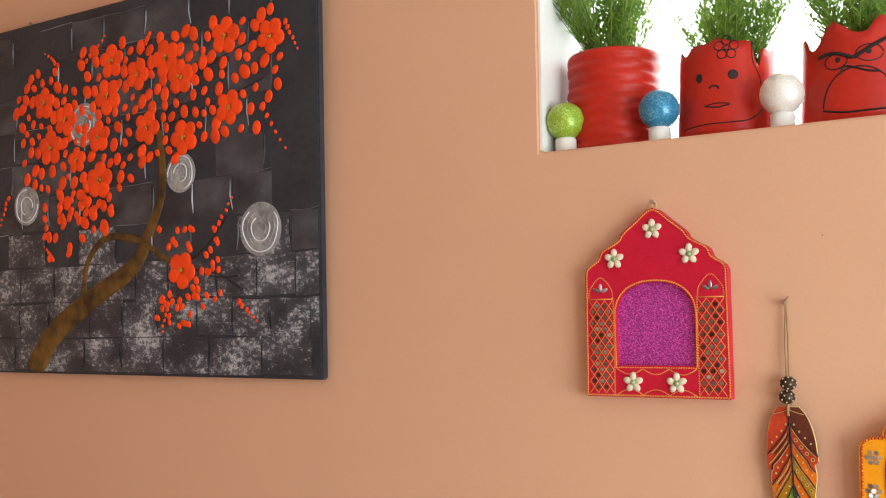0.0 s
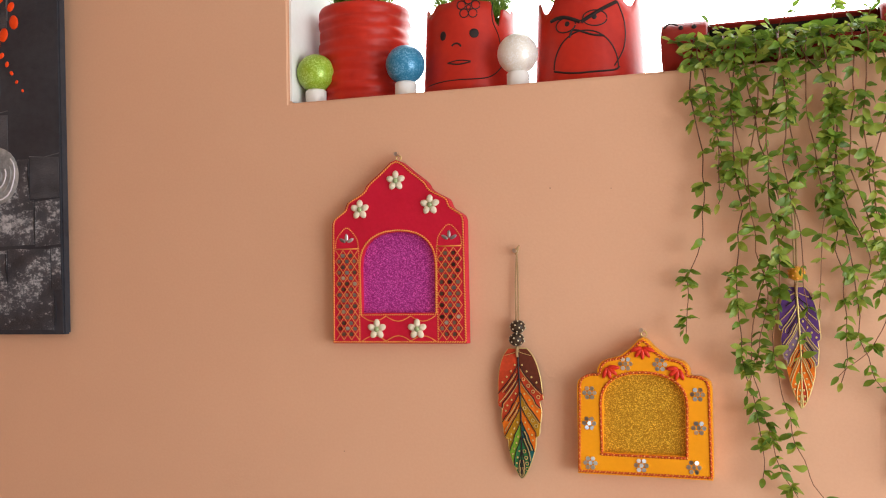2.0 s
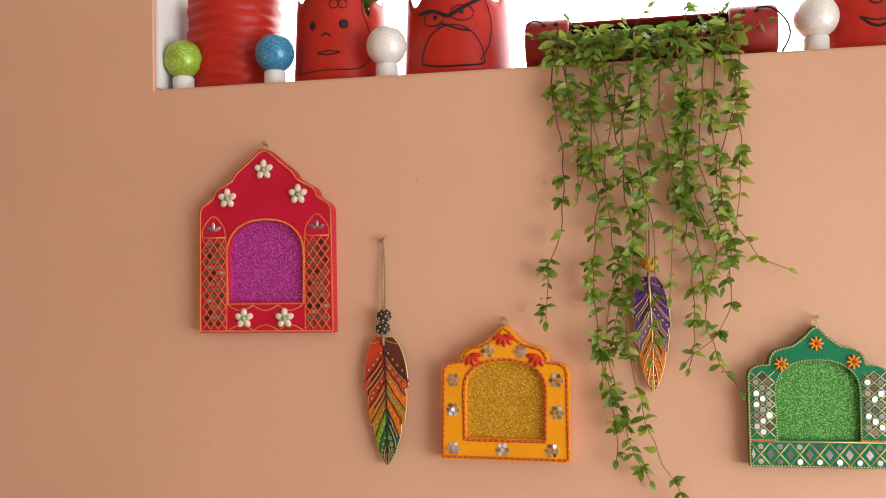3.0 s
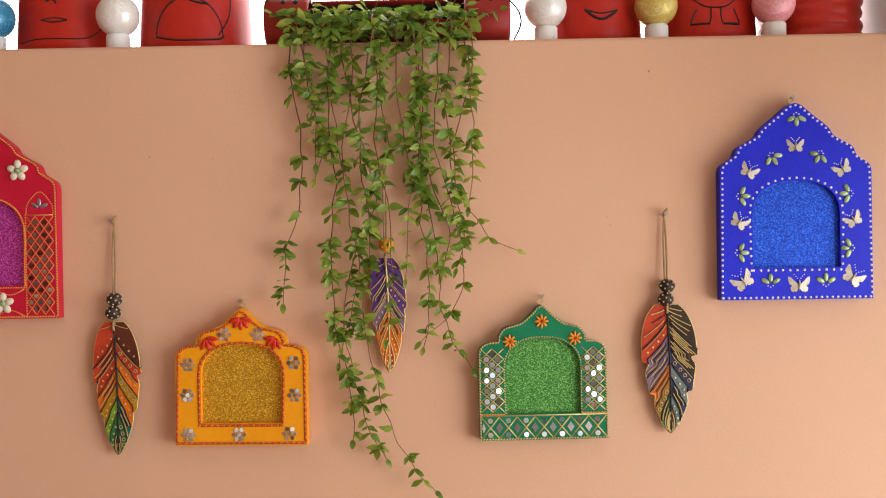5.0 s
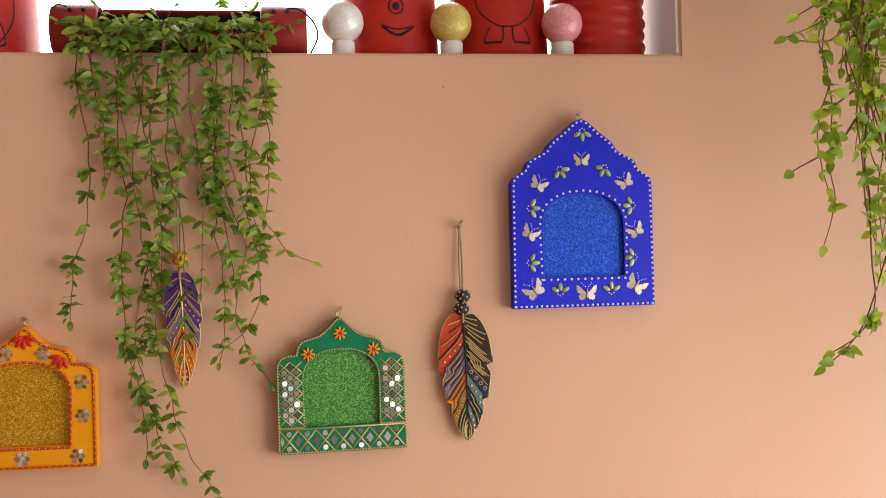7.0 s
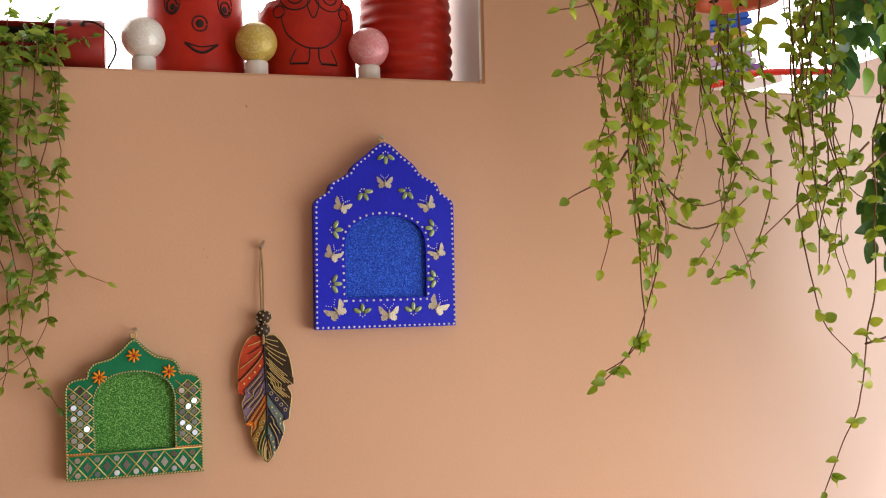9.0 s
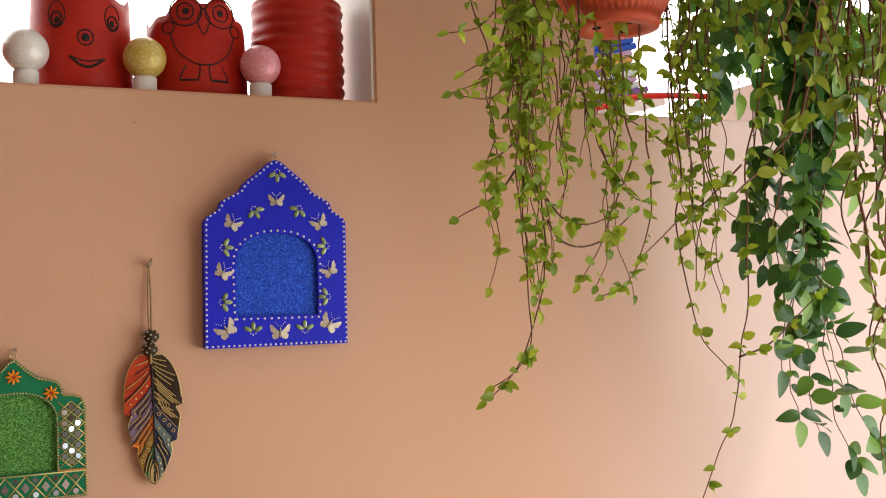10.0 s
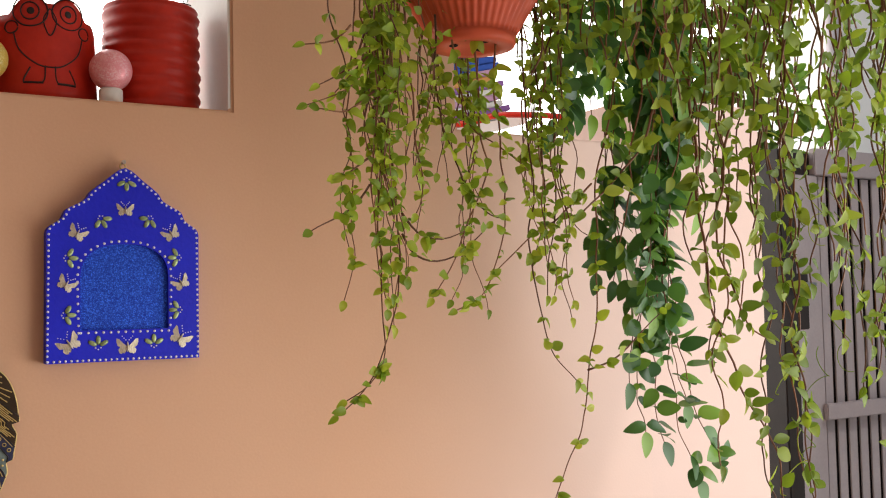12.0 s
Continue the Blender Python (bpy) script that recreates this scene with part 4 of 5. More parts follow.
def bud(x, z, s, tall=1.25):
    cx, cz = on_art(x, z)
    if not (-AW + 0.01 < cx < -0.02 and 0.02 < cz < AH - 0.02):
        return
    bm = bmesh.new()
    ball(bm, (cx, AF - 0.0012, cz), (s * 0.88, 0.0024, s * tall * 0.9), 8, 5, Matrix.Rotation(rng.uniform(-0.9, 0.9), 4, "Y"))
    part("bud", bm, BLOSSOM, art, "", True)


count = 0
for k in range(3000):
    bx, bz = rng.choice(FLOWERS[:16])
    q, d = rng.uniform(0, 6.28), rng.uniform(0.045, 0.115)
    x, z = bx + d * math.cos(q), bz + d * math.sin(q) * 0.9 - 0.012
    if x < -2.28 or x > -1.36 or z > 1.95 or (x > -1.62 and z < 1.70) or (x > -1.80 and z < 1.66) or (x > -1.85 and z < 1.60):
        continue
    near = min((x - a) ** 2 + (z - b) ** 2 for a, b in placed[17:] or [(9, 9)])
    if near < 0.0245 ** 2 or min((x - a) ** 2 + (z - b) ** 2 for a, b in FLOWERS) < 0.045 ** 2:
        continue
    placed.append((x, z))
    bud(x, z, rng.uniform(0.008, 0.0165))
    count += 1
    if count > 290:
        break
for i in range(52):
    q, d = rng.uniform(-2.5, 2.2), rng.uniform(0.05, 0.135)
    bud(-1.646 + d * math.cos(q), 1.417 + d * math.sin(q) * 0.95, 0.0105 - 0.03 * d)
for i in range(40):
    bud(-1.97 + rng.uniform(-0.16, 0.10), 1.575 - abs(rng.gauss(0, 0.05)) + rng.uniform(0, 0.07), rng.uniform(0.008, 0.013))
for x, z, dx, dz in ((-1.345, 1.915, 0.006, -0.012), (-1.41, 1.745, 0.012, -0.018), (-1.955, 1.925, 0.013, 0.010), (-1.74, 1.955, -0.008, -0.010), (-2.06, 1.93, -0.009, 0.007), (-2.25, 1.62, -0.006, -0.013), (-1.545, 1.50, 0.010, 0.013), (-1.69, 1.345, -0.003, -0.012), (-1.48, 1.345, 0.01, -0.008), (-2.075, 1.46, -0.006, 0.006)):
    for i in range(6):
        bud(x + dx * i + rng.uniform(-0.003, 0.003), z + dz * i, 0.0068 - 0.0008 * i)
nail(-2.20, 2.062)

# ---- feather hangings ----
INKS = {"umber": (0.045, 0.026, 0.013), "brown": (0.13, 0.03, 0.016), "red": (0.58, 0.060, 0.020), "orange": (0.88, 0.19, 0.012), "amber": (0.50, 0.24, 0.012), "lime": (0.20, 0.37, 0.03), "green": (0.04, 0.23, 0.07), "teal": (0.02, 0.13, 0.12), "violet": (0.12, 0.045, 0.21), "plum": (0.27, 0.17, 0.27), "slate": (0.17, 0.22, 0.21), "navy": (0.03, 0.035, 0.08), "ochre": (0.34, 0.17, 0.03), "sage": (0.16, 0.22, 0.10)}
PAINTS = {k: surface(k + "_craft_paint", v, tuple(c * 0.6 for c in v), 0.38, fine=160, broad=40, bump=0.25) for k, v in INKS.items()}
BEAD_DARK = surface("dark_wood_bead", (0.030, 0.018, 0.010), (0.06, 0.035, 0.02), 0.35, broad=90)
BEAD_DOT = surface("pale_bead_dot", (0.60, 0.50, 0.34), (0.45, 0.36, 0.22), 0.4, bump=0)
BEAD_GOLD = surface("amber_wood_bead", (0.60, 0.30, 0.02), (0.5, 0.22, 0.02), 0.4, broad=90)


def feather(x, z_nail, z_bead, z_top, z_tip, wide, left, right, styles, label, beads, lines):
    """A cord with beads and a painted flat feather whose barbs slope down from the quill.
    styles: for each barb, g gold lines, k black lines, d dots, o rings."""
    t = thing("feather_hanging", pose(x, WY - 0.001, z_tip), label, "wall hanging", "feather hangings on the wall")
    L, n, Y = z_top - z_tip, len(left), -0.014
    top = z_nail - z_tip
    for s in (-1, 1):
        part("cord", tube(bmesh.new(), smooth_line([(0, -0.006, top), (s * 0.0022, -0.009, 0.5 * (top + L) + 0.02), (s * 0.001, Y, L - 0.004)], 6), 0.0015, 6), JUTE, t, "", True)
    part("cord_knot", tube(bmesh.new(), [(-0.002, -0.007, top - 0.004), (0.0, -0.008, top), (0.001, -0.008, top + 0.004), (0.005, -0.007, top + 0.011)], lambda q: 0.0012 + 0.0022 * math.sin(3.0 * q), 7), JUTE, t, "frayed jute knot", True)
    part("cord_loop", tube(bmesh.new(), [(0, Y - 0.002, L - 0.013), (0, Y - 0.004, L - 0.008), (0, Y - 0.003, L), (0, Y - 0.001, L + 0.005)], 0.0021, 7), JUTE, t, "", True)
    splits = ((0.45, 0.70) if beads > 1 else (0.36, 0.60)), ((0.40, 0.68) if beads > 1 else (0.44, 0.66))

    bite = 0.80 if wide > 0.04 else 0.88

    def half(s, side):
        """Half width at s (0 top, 1 tip), with splits between the barbs."""
        w = wide * (math.sin(math.pi * min(1.0, s * 0.975 + 0.025) ** 0.70) ** 0.62)
        for c in splits[side > 0]:
            if c - 0.05 < s < c:
                w *= 1.03
            elif c <= s < c + 0.02:
                w *= bite
            elif c + 0.02 <= s < c + 0.08:
                w *= bite + (0.97 - bite) * (s - c - 0.02) / 0.06
            elif s >= c + 0.08:
                w *= 0.97
        return max(w, 0.0006)

    def at(s, side, f):
        return (side * half(min(s, 1), side) * f + 0.004 * math.sin(2.2 * s), L * (1 - min(s, 1)))

    def across(a, side, slope, f0, f1, k):
        """A barb's own line from the quill at a, outwards and down."""
        return [(p[0], Y - 0.0012, p[1]) for p in (at(a + slope * (f0 + (f1 - f0) * i / k) ** 0.8, side, f0 + (f1 - f0) * i / k) for i in range(k + 1))]
    edge, SL = [], 0.24
    for side, tones in ((-1, left), (1, right)):
        for i in range(n):
            a, b = i / n, (i + 1) / n
            da, db = (0.0 if i == 0 else SL), (SL if i < n - 1 else 0.0)
            lo, hi = min(a + da, 1), min(b + db, 1)
            inner = [at(a, side, 0)] + ([(p[0], p[2]) for p in across(a, side, SL, 0.25, 0.75, 2)] if i else [])
            outer = [at(lo + (hi - lo) * k / 8, side, 1.0) for k in range(9)]
            back = ([(p[0], p[2]) for p in across(b, side, SL, 0.25, 0.75, 2)][::-1] if i < n - 1 else []) + [at(b, side, 0)]
            pts = inner + outer + back
            if side > 0:
                pts.reverse()
            part("barb", slab(bmesh.new(), pts, Y - 0.0005 * (i % 2), Y + 0.006), PAINTS[tones[i]], t)
            if i < n - 1:
                part("barb_line", tube(bmesh.new(), across(b, side, SL, 0.0, 1.0, 5), 0.0008, 5), lines, t, "", True)
            style = styles[side > 0][i]
            if style in "gk":
                m = 6 if style == "k" else 4
                for k in range(1, m):
                    part("fine_line", tube(bmesh.new(), across(a + (b - a) * k / m, side, SL if i else SL * k / m, 0.06 + 0.10 * (k % 2), 0.93 - 0.12 * (k % 3), 5), 0.0009, 4), GOLD if k % 2 or style == "k" else BLACK_INK, t)
            else:
                for k in (0.16,):
                    part("fine_line", tube(bmesh.new(), across(a + (b - a) * k, side, SL if i else SL * k, 0.08, 0.92, 5), 0.0006, 4), GOLD if k < 0.5 else BLACK_INK, t) if i < 4 else None
                for k in range(1, 5):
                    p = at(a + 0.55 * (b - a) + SL * (k / 5) ** 0.8, side, k / 5)
                    if style == "o":
                        ring = [(p[0] + 0.0026 * math.cos(q), Y - 0.0010, p[1] + 0.0026 * math.sin(q)) for q in (0.785 * j for j in range(8))]
                        part("fine_ring", tube(bmesh.new(), ring, 0.0007, 4, True), GOLD, t)
                    else:
                        part("fine_dot", ball(bmesh.new(), (p[0], Y - 0.001, p[1]), (0.0018, 0.0009, 0.0018), 6, 4), GOLD, t)
        edge.append([at(k / 60, side, 1.0) for k in range(61)])
    line = [(p[0], Y + 0.0012, p[1]) for p in edge[0]] + [(p[0], Y + 0.0012, p[1]) for p in edge[1][::-1]]
    part("gilt_edge", tube(bmesh.new(), line, 0.0014, 5, True), GOLD, t, "gold painted edge", True)
    part("quill", tube(bmesh.new(), [(at(k / 12, 1, 0)[0], Y - 0.001, at(k / 12, 1, 0)[1]) for k in range(13)], lambda q: 0.0017 - 0.0008 * q, 6), lines, t, "", True)
    for k in range(beads):
        c = Vector((0.0012 * (-1) ** k, Y, z_bead - z_tip - 0.0205 * k))
        b = part("bead", ball(bmesh.new(), c, (0.0125, 0.012, 0.0108), 14, 10), BEAD_DARK if beads > 1 else BEAD_GOLD, t, "round wooden bead with pale dots", True)
        bm = bmesh.new()
        for i in range(24):
            q, h = i * 2.4, -0.85 + 1.7 * i / 23
            c2 = math.sqrt(1 - h * h)
            ball(bm, c + Vector((0.0125 * c2 * math.cos(q), 0.0120 * c2 * math.sin(q), 0.0107 * h)), 0.0015, 5, 4)
        part("bead_dots", bm, BEAD_DOT if beads > 1 else ORANGE_GOLD, b, "", True)
    nail(x, z_nail)


feather(-0.386, 1.318, 1.198, 1.163, 0.957, 0.036, ["red", "red", "red", "orange", "amber", "lime", "green", "green", "teal"], ["brown", "red", "orange", "amber", "orange", "teal", "green", "green", "teal"], ("dgdgdddgg", "dododgogg"), "red, orange and green painted feather hanging with dark beads", 2, BLACK_INK)
feather(0.038, 1.40, 1.275, 1.255, 1.079, 0.0275, ["violet", "violet", "plum", "orange", "orange", "orange", "orange"], ["violet", "violet", "plum", "orange", "orange", "red", "orange"], ("ggdgddd", "gdggddd"), "violet and orange painted feather hanging behind the trailing vines", 1, GOLD)
feather(0.473, 1.314, 1.204, 1.175, 0.976, 0.0425, ["red", "red", "plum", "plum", "orange", "ochre", "green", "sage", "plum"], ["umber", "umber", "umber", "navy", "slate", "navy", "slate", "amber", "plum"], ("gdgggogkg", "kkkodgdgg"), "multicoloured painted feather hanging with dark beads", 2, BLACK_INK)

# ---- plants ----
STEM = surface("wine_red_stem", (0.14, 0.055, 0.032), (0.21, 0.10, 0.045), 0.6, fine=200, broad=30, bump=0.2, spread=0.4)
LEAF = foliage("creeper_leaf", (0.10, 0.19, 0.020), (0.20, 0.32, 0.030), (0.40, 0.46, 0.07), 0.45)
LEAF_LIGHT = foliage("basket_creeper_leaf", (0.15, 0.25, 0.016), (0.28, 0.40, 0.024), (0.46, 0.54, 0.05), 0.52)
# Darker olive copy of the basket leaf, with backlit shade put into the colour.
LEAF_OLIVE_SHADE = foliage("olive_shaded_creeper_leaf", (0.11, 0.185, 0.013), (0.20, 0.29, 0.018), (0.34, 0.42, 0.035), 0.5, 0.5)
LEAF_DEEP = foliage("deep_green_leaf", (0.040, 0.11, 0.03), (0.08, 0.20, 0.04), (0.22, 0.40, 0.04), 0.40, 0.32)
NEEDLE = foliage("fine_needle_leaf", (0.11, 0.21, 0.02), (0.19, 0.32, 0.035), (0.33, 0.46, 0.07), 0.6)


def leaf_mesh(name, width, material, droop, fold, ripple=0.05, rows_n=8):
    """A pointed leaf of length 1 along x, folded on its rib and curled over."""
    bm = bmesh.new()
    rows = []
    for i in range(rows_n + 1):
        s = i / rows_n
        w = width * math.sin(math.pi * s ** 0.86) ** 0.72 * (1 - 0.14 * s) if 0 < i < rows_n else 0.0
        z = -droop * s * s
        if w == 0:
            rows.append([bm.verts.new((s, 0, z))])
        else:
            wave = ripple * math.sin(7.5 * s + 9 * width)
            rows.append([bm.verts.new((s, -w, z + fold * w + wave)), bm.verts.new((s, 0, z)), bm.verts.new((s, w, z + fold * w - wave))])
    for a, b in zip(rows, rows[1:]):
        if len(a) == 1:
            bm.faces.new((a[0], b[0], b[1])), bm.faces.new((a[0], b[1], b[2]))
        elif len(b) == 1:
            bm.faces.new((a[0], b[0], a[1])), bm.faces.new((a[1], b[0], a[2]))
        else:
            bm.faces.new((a[0], b[0], b[1], a[1])), bm.faces.new((a[1], b[1], b[2], a[2]))
    me = bpy.data.meshes.new(name)
    bm.to_mesh(me)
    bm.free()
    me.polygons.foreach_set("use_smooth", [True] * len(me.polygons))
    me.materials.append(material)
    return me


class Plant:
    """A plant that collects stems and leaves; the first 300 leaves are pieces of their own."""

    def __init__(self, name, m, label, category, material, seed, widths=(0.30, 0.36, 0.27), ripple=0.05, fold=1.0, rows_n=8):
        self.root = thing(name, m, label, category)
        self.rng = random.Random(seed)
        self.kinds = [leaf_mesh("leaf", w, material, d, f * fold, ripple, rows_n) for w, d, f in zip(widths, (0.25, 0.12, 0.40), (0.35, 0.2, 0.5))]
        self.count, self.rest, self.material = 0, [], material
        self.inv = m.inverted()

    def leaf(self, p, d, up, size):
        x = Vector(d).normalized()
        z = Vector(up)
        z = (z - x * z.dot(x))
        z = z.normalized() if z.length > 1e-4 else x.orthogonal()
        y = z.cross(x)
        m = self.inv @ (Matrix.Translation(p) @ Matrix((x, y, z)).transposed().to_4x4() @ Matrix.Diagonal((size, size, size, 1)))
        me = self.rng.choice(self.kinds)
        self.count += 1
        if self.count <= 300:
            ob = new("leaf", me)
            ob.parent, ob.matrix_basis = self.root, m
        else:
            self.rest.append((me, m))

    def stem(self, pts, r):
        bm = bmesh.new()
        tube(bm, [self.inv @ Vector(p) for p in pts], lambda q: r * (1 - 0.55 * q), 5)
        part("stem", bm, STEM, self.root, "", True)

    def strand(self, way, gap, size, pairs=0.75, r=0.0014, face=(0, -1, 0.35), wob=0.006, sparse=0.0, skip=0.0, tuft=0.25, spread=1.0, clumps=(0.4, 0.6, 0.9, 1.2, 2.0), droop=0.0):
        """A trailing stem along the waypoints, with leaves at its nodes."""
        g = self.rng
        pts = resample(smooth_line(way, 8), 0.012)
        ph, ph2 = g.uniform(0, 6.28), g.uniform(0, 6.28)
        bend = [g.uniform(-1, 1) for _ in range(len(pts) + 2)]
        for i, p in enumerate(pts):
            k = min(1.0, i / 6)
            a, f = divmod(i / 2.6, 1)
            kink = bend[int(a)] * (1 - f) + bend[int(a) + 1] * f
            p.x += k * wob * (math.sin(i * 0.22 + ph) * 0.7 + kink * 0.45)
            p.y += k * wob * 0.6 * math.sin(i * 0.5 + ph2)
        self.stem(pts, r)
        n, at = len(pts), g.uniform(0.3, 1.0) * gap
        while at < 0.012 * (n - 1):
            i = int(at / 0.012)
            p, f = pts[i], at / (0.012 * n)
            t = (pts[min(i + 1, n - 1)] - pts[max(0, i - 1)]).normalized()
            sides = [1, -1] if g.random() < pairs else [g.choice((1, -1))]
            if g.random() < tuft:
                sides += [g.choice((1, -1)) for _ in range(g.choice((1, 2, 3)))]
            for side in sides:
                if g.random() < skip or g.random() < sparse * f:
                    continue
                a = g.uniform(-1.1, 1.1)
                out = Vector((side * math.cos(a), -0.5 * abs(math.sin(a)) - g.uniform(-0.1, 0.5), 0))
                d = out * g.uniform(0.5, 1.0) * spread + t * g.uniform(-0.35, 0.6) * (2 - spread) + Vector((0, 0, g.uniform(-0.5, 0.45) - droop))
                up = Vector(face) + Vector((g.uniform(-1.1, 1.1), g.uniform(-0.3, 0.7), g.uniform(-0.6, 1.0)))
                self.leaf(p + Vector((0, -0.002, 0)), d, up, size * g.choice((0.45, 0.7, 0.9, 1.0, 1.15, 1.25)) * g.uniform(0.85, 1.1) * (1 - 0.3 * f))
            at += gap * g.choice(clumps) * g.uniform(0.8, 1.2)
        self.leaf(pts[-1], (pts[-1] - pts[-2]) + Vector((0, -0.002, 0)), face, size * 0.75)

    def done(self, stuff_label):
        if not self.rest:
            return
        verts, faces = [], []
        for me, m in self.rest:
            k = len(verts)
            verts += [m @ v.co for v in me.vertices]
            faces += [[k + i for i in f.vertices] for f in me.polygons]
        me = bpy.data.meshes.new("foliage")
        me.from_pydata(verts, [], faces)
        me.polygons.foreach_set("use_smooth", [True] * len(me.polygons))
        me.materials.append(self.material)
        ob = new("foliage", me)
        ob.parent = self.root
        tagged(ob, stuff_label, kind="stuff")


# the lying bottle planter on the sill
PX0, PX1, PR = -0.150, 0.240, 0.043
pl = thing("bottle_planter", pose(0, 1.556, SILL), "red painted bottle laid on the sill and cut open as planter", "planter")
# Dark inner sheet added so that the open trough looks dark inside.
for name, a, b, q0, q1, mat in (("end_cap", PX0, -0.080, 0, 360, RED_DARK), ("end_cap", 0.168, PX1, 0, 360, RED_DARK), ("trough", -0.080, 0.168, 188, 432, RED_DARK), ("trough_liner", -0.0795, 0.1675, 192, 418, DARK)):
    bm = bmesh.new()
    n = 28
    rows = []
    steps = [a, a + 0.004, b - 0.004, b]
    for k, x in enumerate(steps):
        rr = PR - (0.003 if k in (0, 3) and name == "end_cap" else 0.0032 if name == "trough_liner" else 0)
        rows.append([(bm.verts.new((x, rr * math.cos(q), PR + rr * math.sin(q) * 0.98)), bm.verts.new((x, (rr - 0.003) * math.cos(q), PR + (rr - 0.003) * math.sin(q) * 0.98))) for q in (radians(q0 + (q1 - q0) * j / n) for j in range(n + 1))])
    for u, v in zip(rows, rows[1:]):
        for j in range(n):
            bm.faces.new((u[j][0], u[j + 1][0], v[j + 1][0], v[j][0]))
            bm.faces.new((u[j + 1][1], u[j][1], v[j][1], v[j + 1][1]))
    for row in (rows[0], rows[-1]):
        for j in range(n):
            bm.faces.new((row[j][0], row[j][1], row[j + 1][1], row[j + 1][0]))
    for j in (0, n):
        for u, v in zip(rows, rows[1:]):
            bm.faces.new((u[j][0], v[j][0], v[j][1], u[j][1]))
    part(name, bm, mat, pl, "", True)
for x in (PX0, PX1):
    bm = bmesh.new()
    tube(bm, [(x - 0.001, 0, PR), (x + 0.001, 0, PR)], PR - 0.003, 24)
    part("end_plate", bm, RED_DARK, pl)
part("soil", box(bmesh.new(), (-0.079, -0.034, 0.014), (0.167, 0.034, 0.036), 0.004), DARK, pl)
for x, s in ((PX0, -1), (PX1, 1)):
    bm = bmesh.new()
    if s < 0:
        tube(bm, smooth_line([(x + 0.026, -0.036, 0.074), (x + 0.014, -0.043, 0.076), (x + 0.004, -0.040, 0.070)], 5), 0.0013, 5)
    else:
        tube(bm, smooth_line([(x - s * 0.030, -0.036, 0.074), (x - s * 0.012, -0.042, 0.072), (x + s * 0.005, -0.04, 0.060), (x + s * 0.016, -0.036, 0.044), (x + s * 0.017, -0.036, 0.026), (x + s * 0.006, -0.036, 0.0035)], 5), 0.0016, 5)
    part("wire", bm, BLACK_INK, pl, "black twisted wire handle", True)
    for dz in (0.0, 0.001):
        part("wire_hole", ball(bmesh.new(), (x - s * (0.03 + 0.02 * (dz > 0)), -0.034, 0.070), (0.004, 0.003, 0.004), 8, 6), BLACK_INK, pl)

P = Plant("trailing_creeper", pose(0.045, 1.53, SILL + 0.045), "green trailing creeper spilling over the sill from the bottle planter", "plant", LEAF, 11, (0.25, 0.30, 0.21), 0.06, 0.7)


def down(x, *rest, y=1.474):
    """Waypoints for a stem over the sill edge and down the wall."""
    way = [(x, 1.535, SILL + 0.05), (x, 1.505, SILL + 0.045), (x, y + 0.008, SILL + 0.005)]
    return way + [(a, y + 0.004 * (i % 2), b) for i, (a, b) in enumerate(rest)]


for way in (down(-0.098, (-0.096, 1.50), (-0.094, 1.36), (-0.113, 1.24), (-0.118, 1.18)),
            down(-0.075, (-0.066, 1.50), (-0.07, 1.40)),
            down(-0.088, (-0.08, 1.52), (-0.058, 1.43), (-0.066, 1.37)),
            down(-0.036, (-0.043, 1.42), (-0.044, 1.26), (-0.028, 1.12), (-0.018, 0.965), y=1.468),
            down(-0.012, (-0.022, 1.42), (-0.006, 1.25), (-0.032, 1.13), (-0.036, 1.09)),
            down(0.018, (0.010, 1.42), (0.006, 1.24), (0.028, 1.05), (0.06, 0.95), (0.112, 0.893), y=1.462),
            down(-0.03, (0.0, 1.48), (0.02, 1.36), (-0.01, 1.28), (-0.02, 1.16), (-0.006, 1.02), (0.03, 0.94)),
            down(0.036, (0.03, 1.50), (0.045, 1.40), (0.02, 1.34)),
            down(0.066, (0.072, 1.42), (0.070, 1.30), (0.075, 1.22)),
            down(0.086, (0.094, 1.42), (0.105, 1.26), (0.098, 1.16), (0.088, 1.11)),
            down(0.100, (0.098, 1.45), (0.112, 1.25), (0.14, 1.14), (0.180, 1.075)),
            down(0.122, (0.128, 1.40), (0.150, 1.27), (0.152, 1.19), (0.10, 1.125)),
            down(0.140, (0.145, 1.46), (0.155, 1.35), (0.195, 1.285), (0.244, 1.262)),
            down(0.160, (0.165, 1.54), (0.15, 1.42), (0.16, 1.30), (0.14, 1.23)),
            down(0.170, (0.178, 1.54), (0.182, 1.42), (0.165, 1.33)),
            down(0.05, (0.09, 1.53), (0.11, 1.40), (0.135, 1.31), (0.12, 1.22)),
            down(-0.055, (-0.05, 1.53), (-0.03, 1.44), (-0.01, 1.38)),
            down(0.028, (0.022, 1.46), (0.05, 1.33), (0.045, 1.22), (0.028, 1.12), y=1.456)):
    P.strand(way, 0.0190, 0.0225, 0.8, 0.0013, wob=0.010, skip=0.04, tuft=0.6, clumps=(0.25, 0.3, 0.5, 0.9, 2.2), droop=0.2)
P.kinds = [leaf_mesh("leaf", w, LEAF, d, 0.5, 0.06) for w, d in ((0.15, 0.35), (0.20, 0.15), (0.25, 0.3))]
for i in range(340):
    g = P.rng
    x = g.uniform(-0.105, 0.175)
    p = (x, g.uniform(1.482, 1.545), SILL + 0.004 + abs(g.gauss(0.018, 0.016)))
    P.leaf(p, (g.uniform(-1, 1), g.uniform(-0.8, 0.3), g.uniform(-0.5, 0.6)), (g.uniform(-0.4, 0.4), -0.7, g.uniform(0.2, 1)), g.uniform(0.014, 0.029))
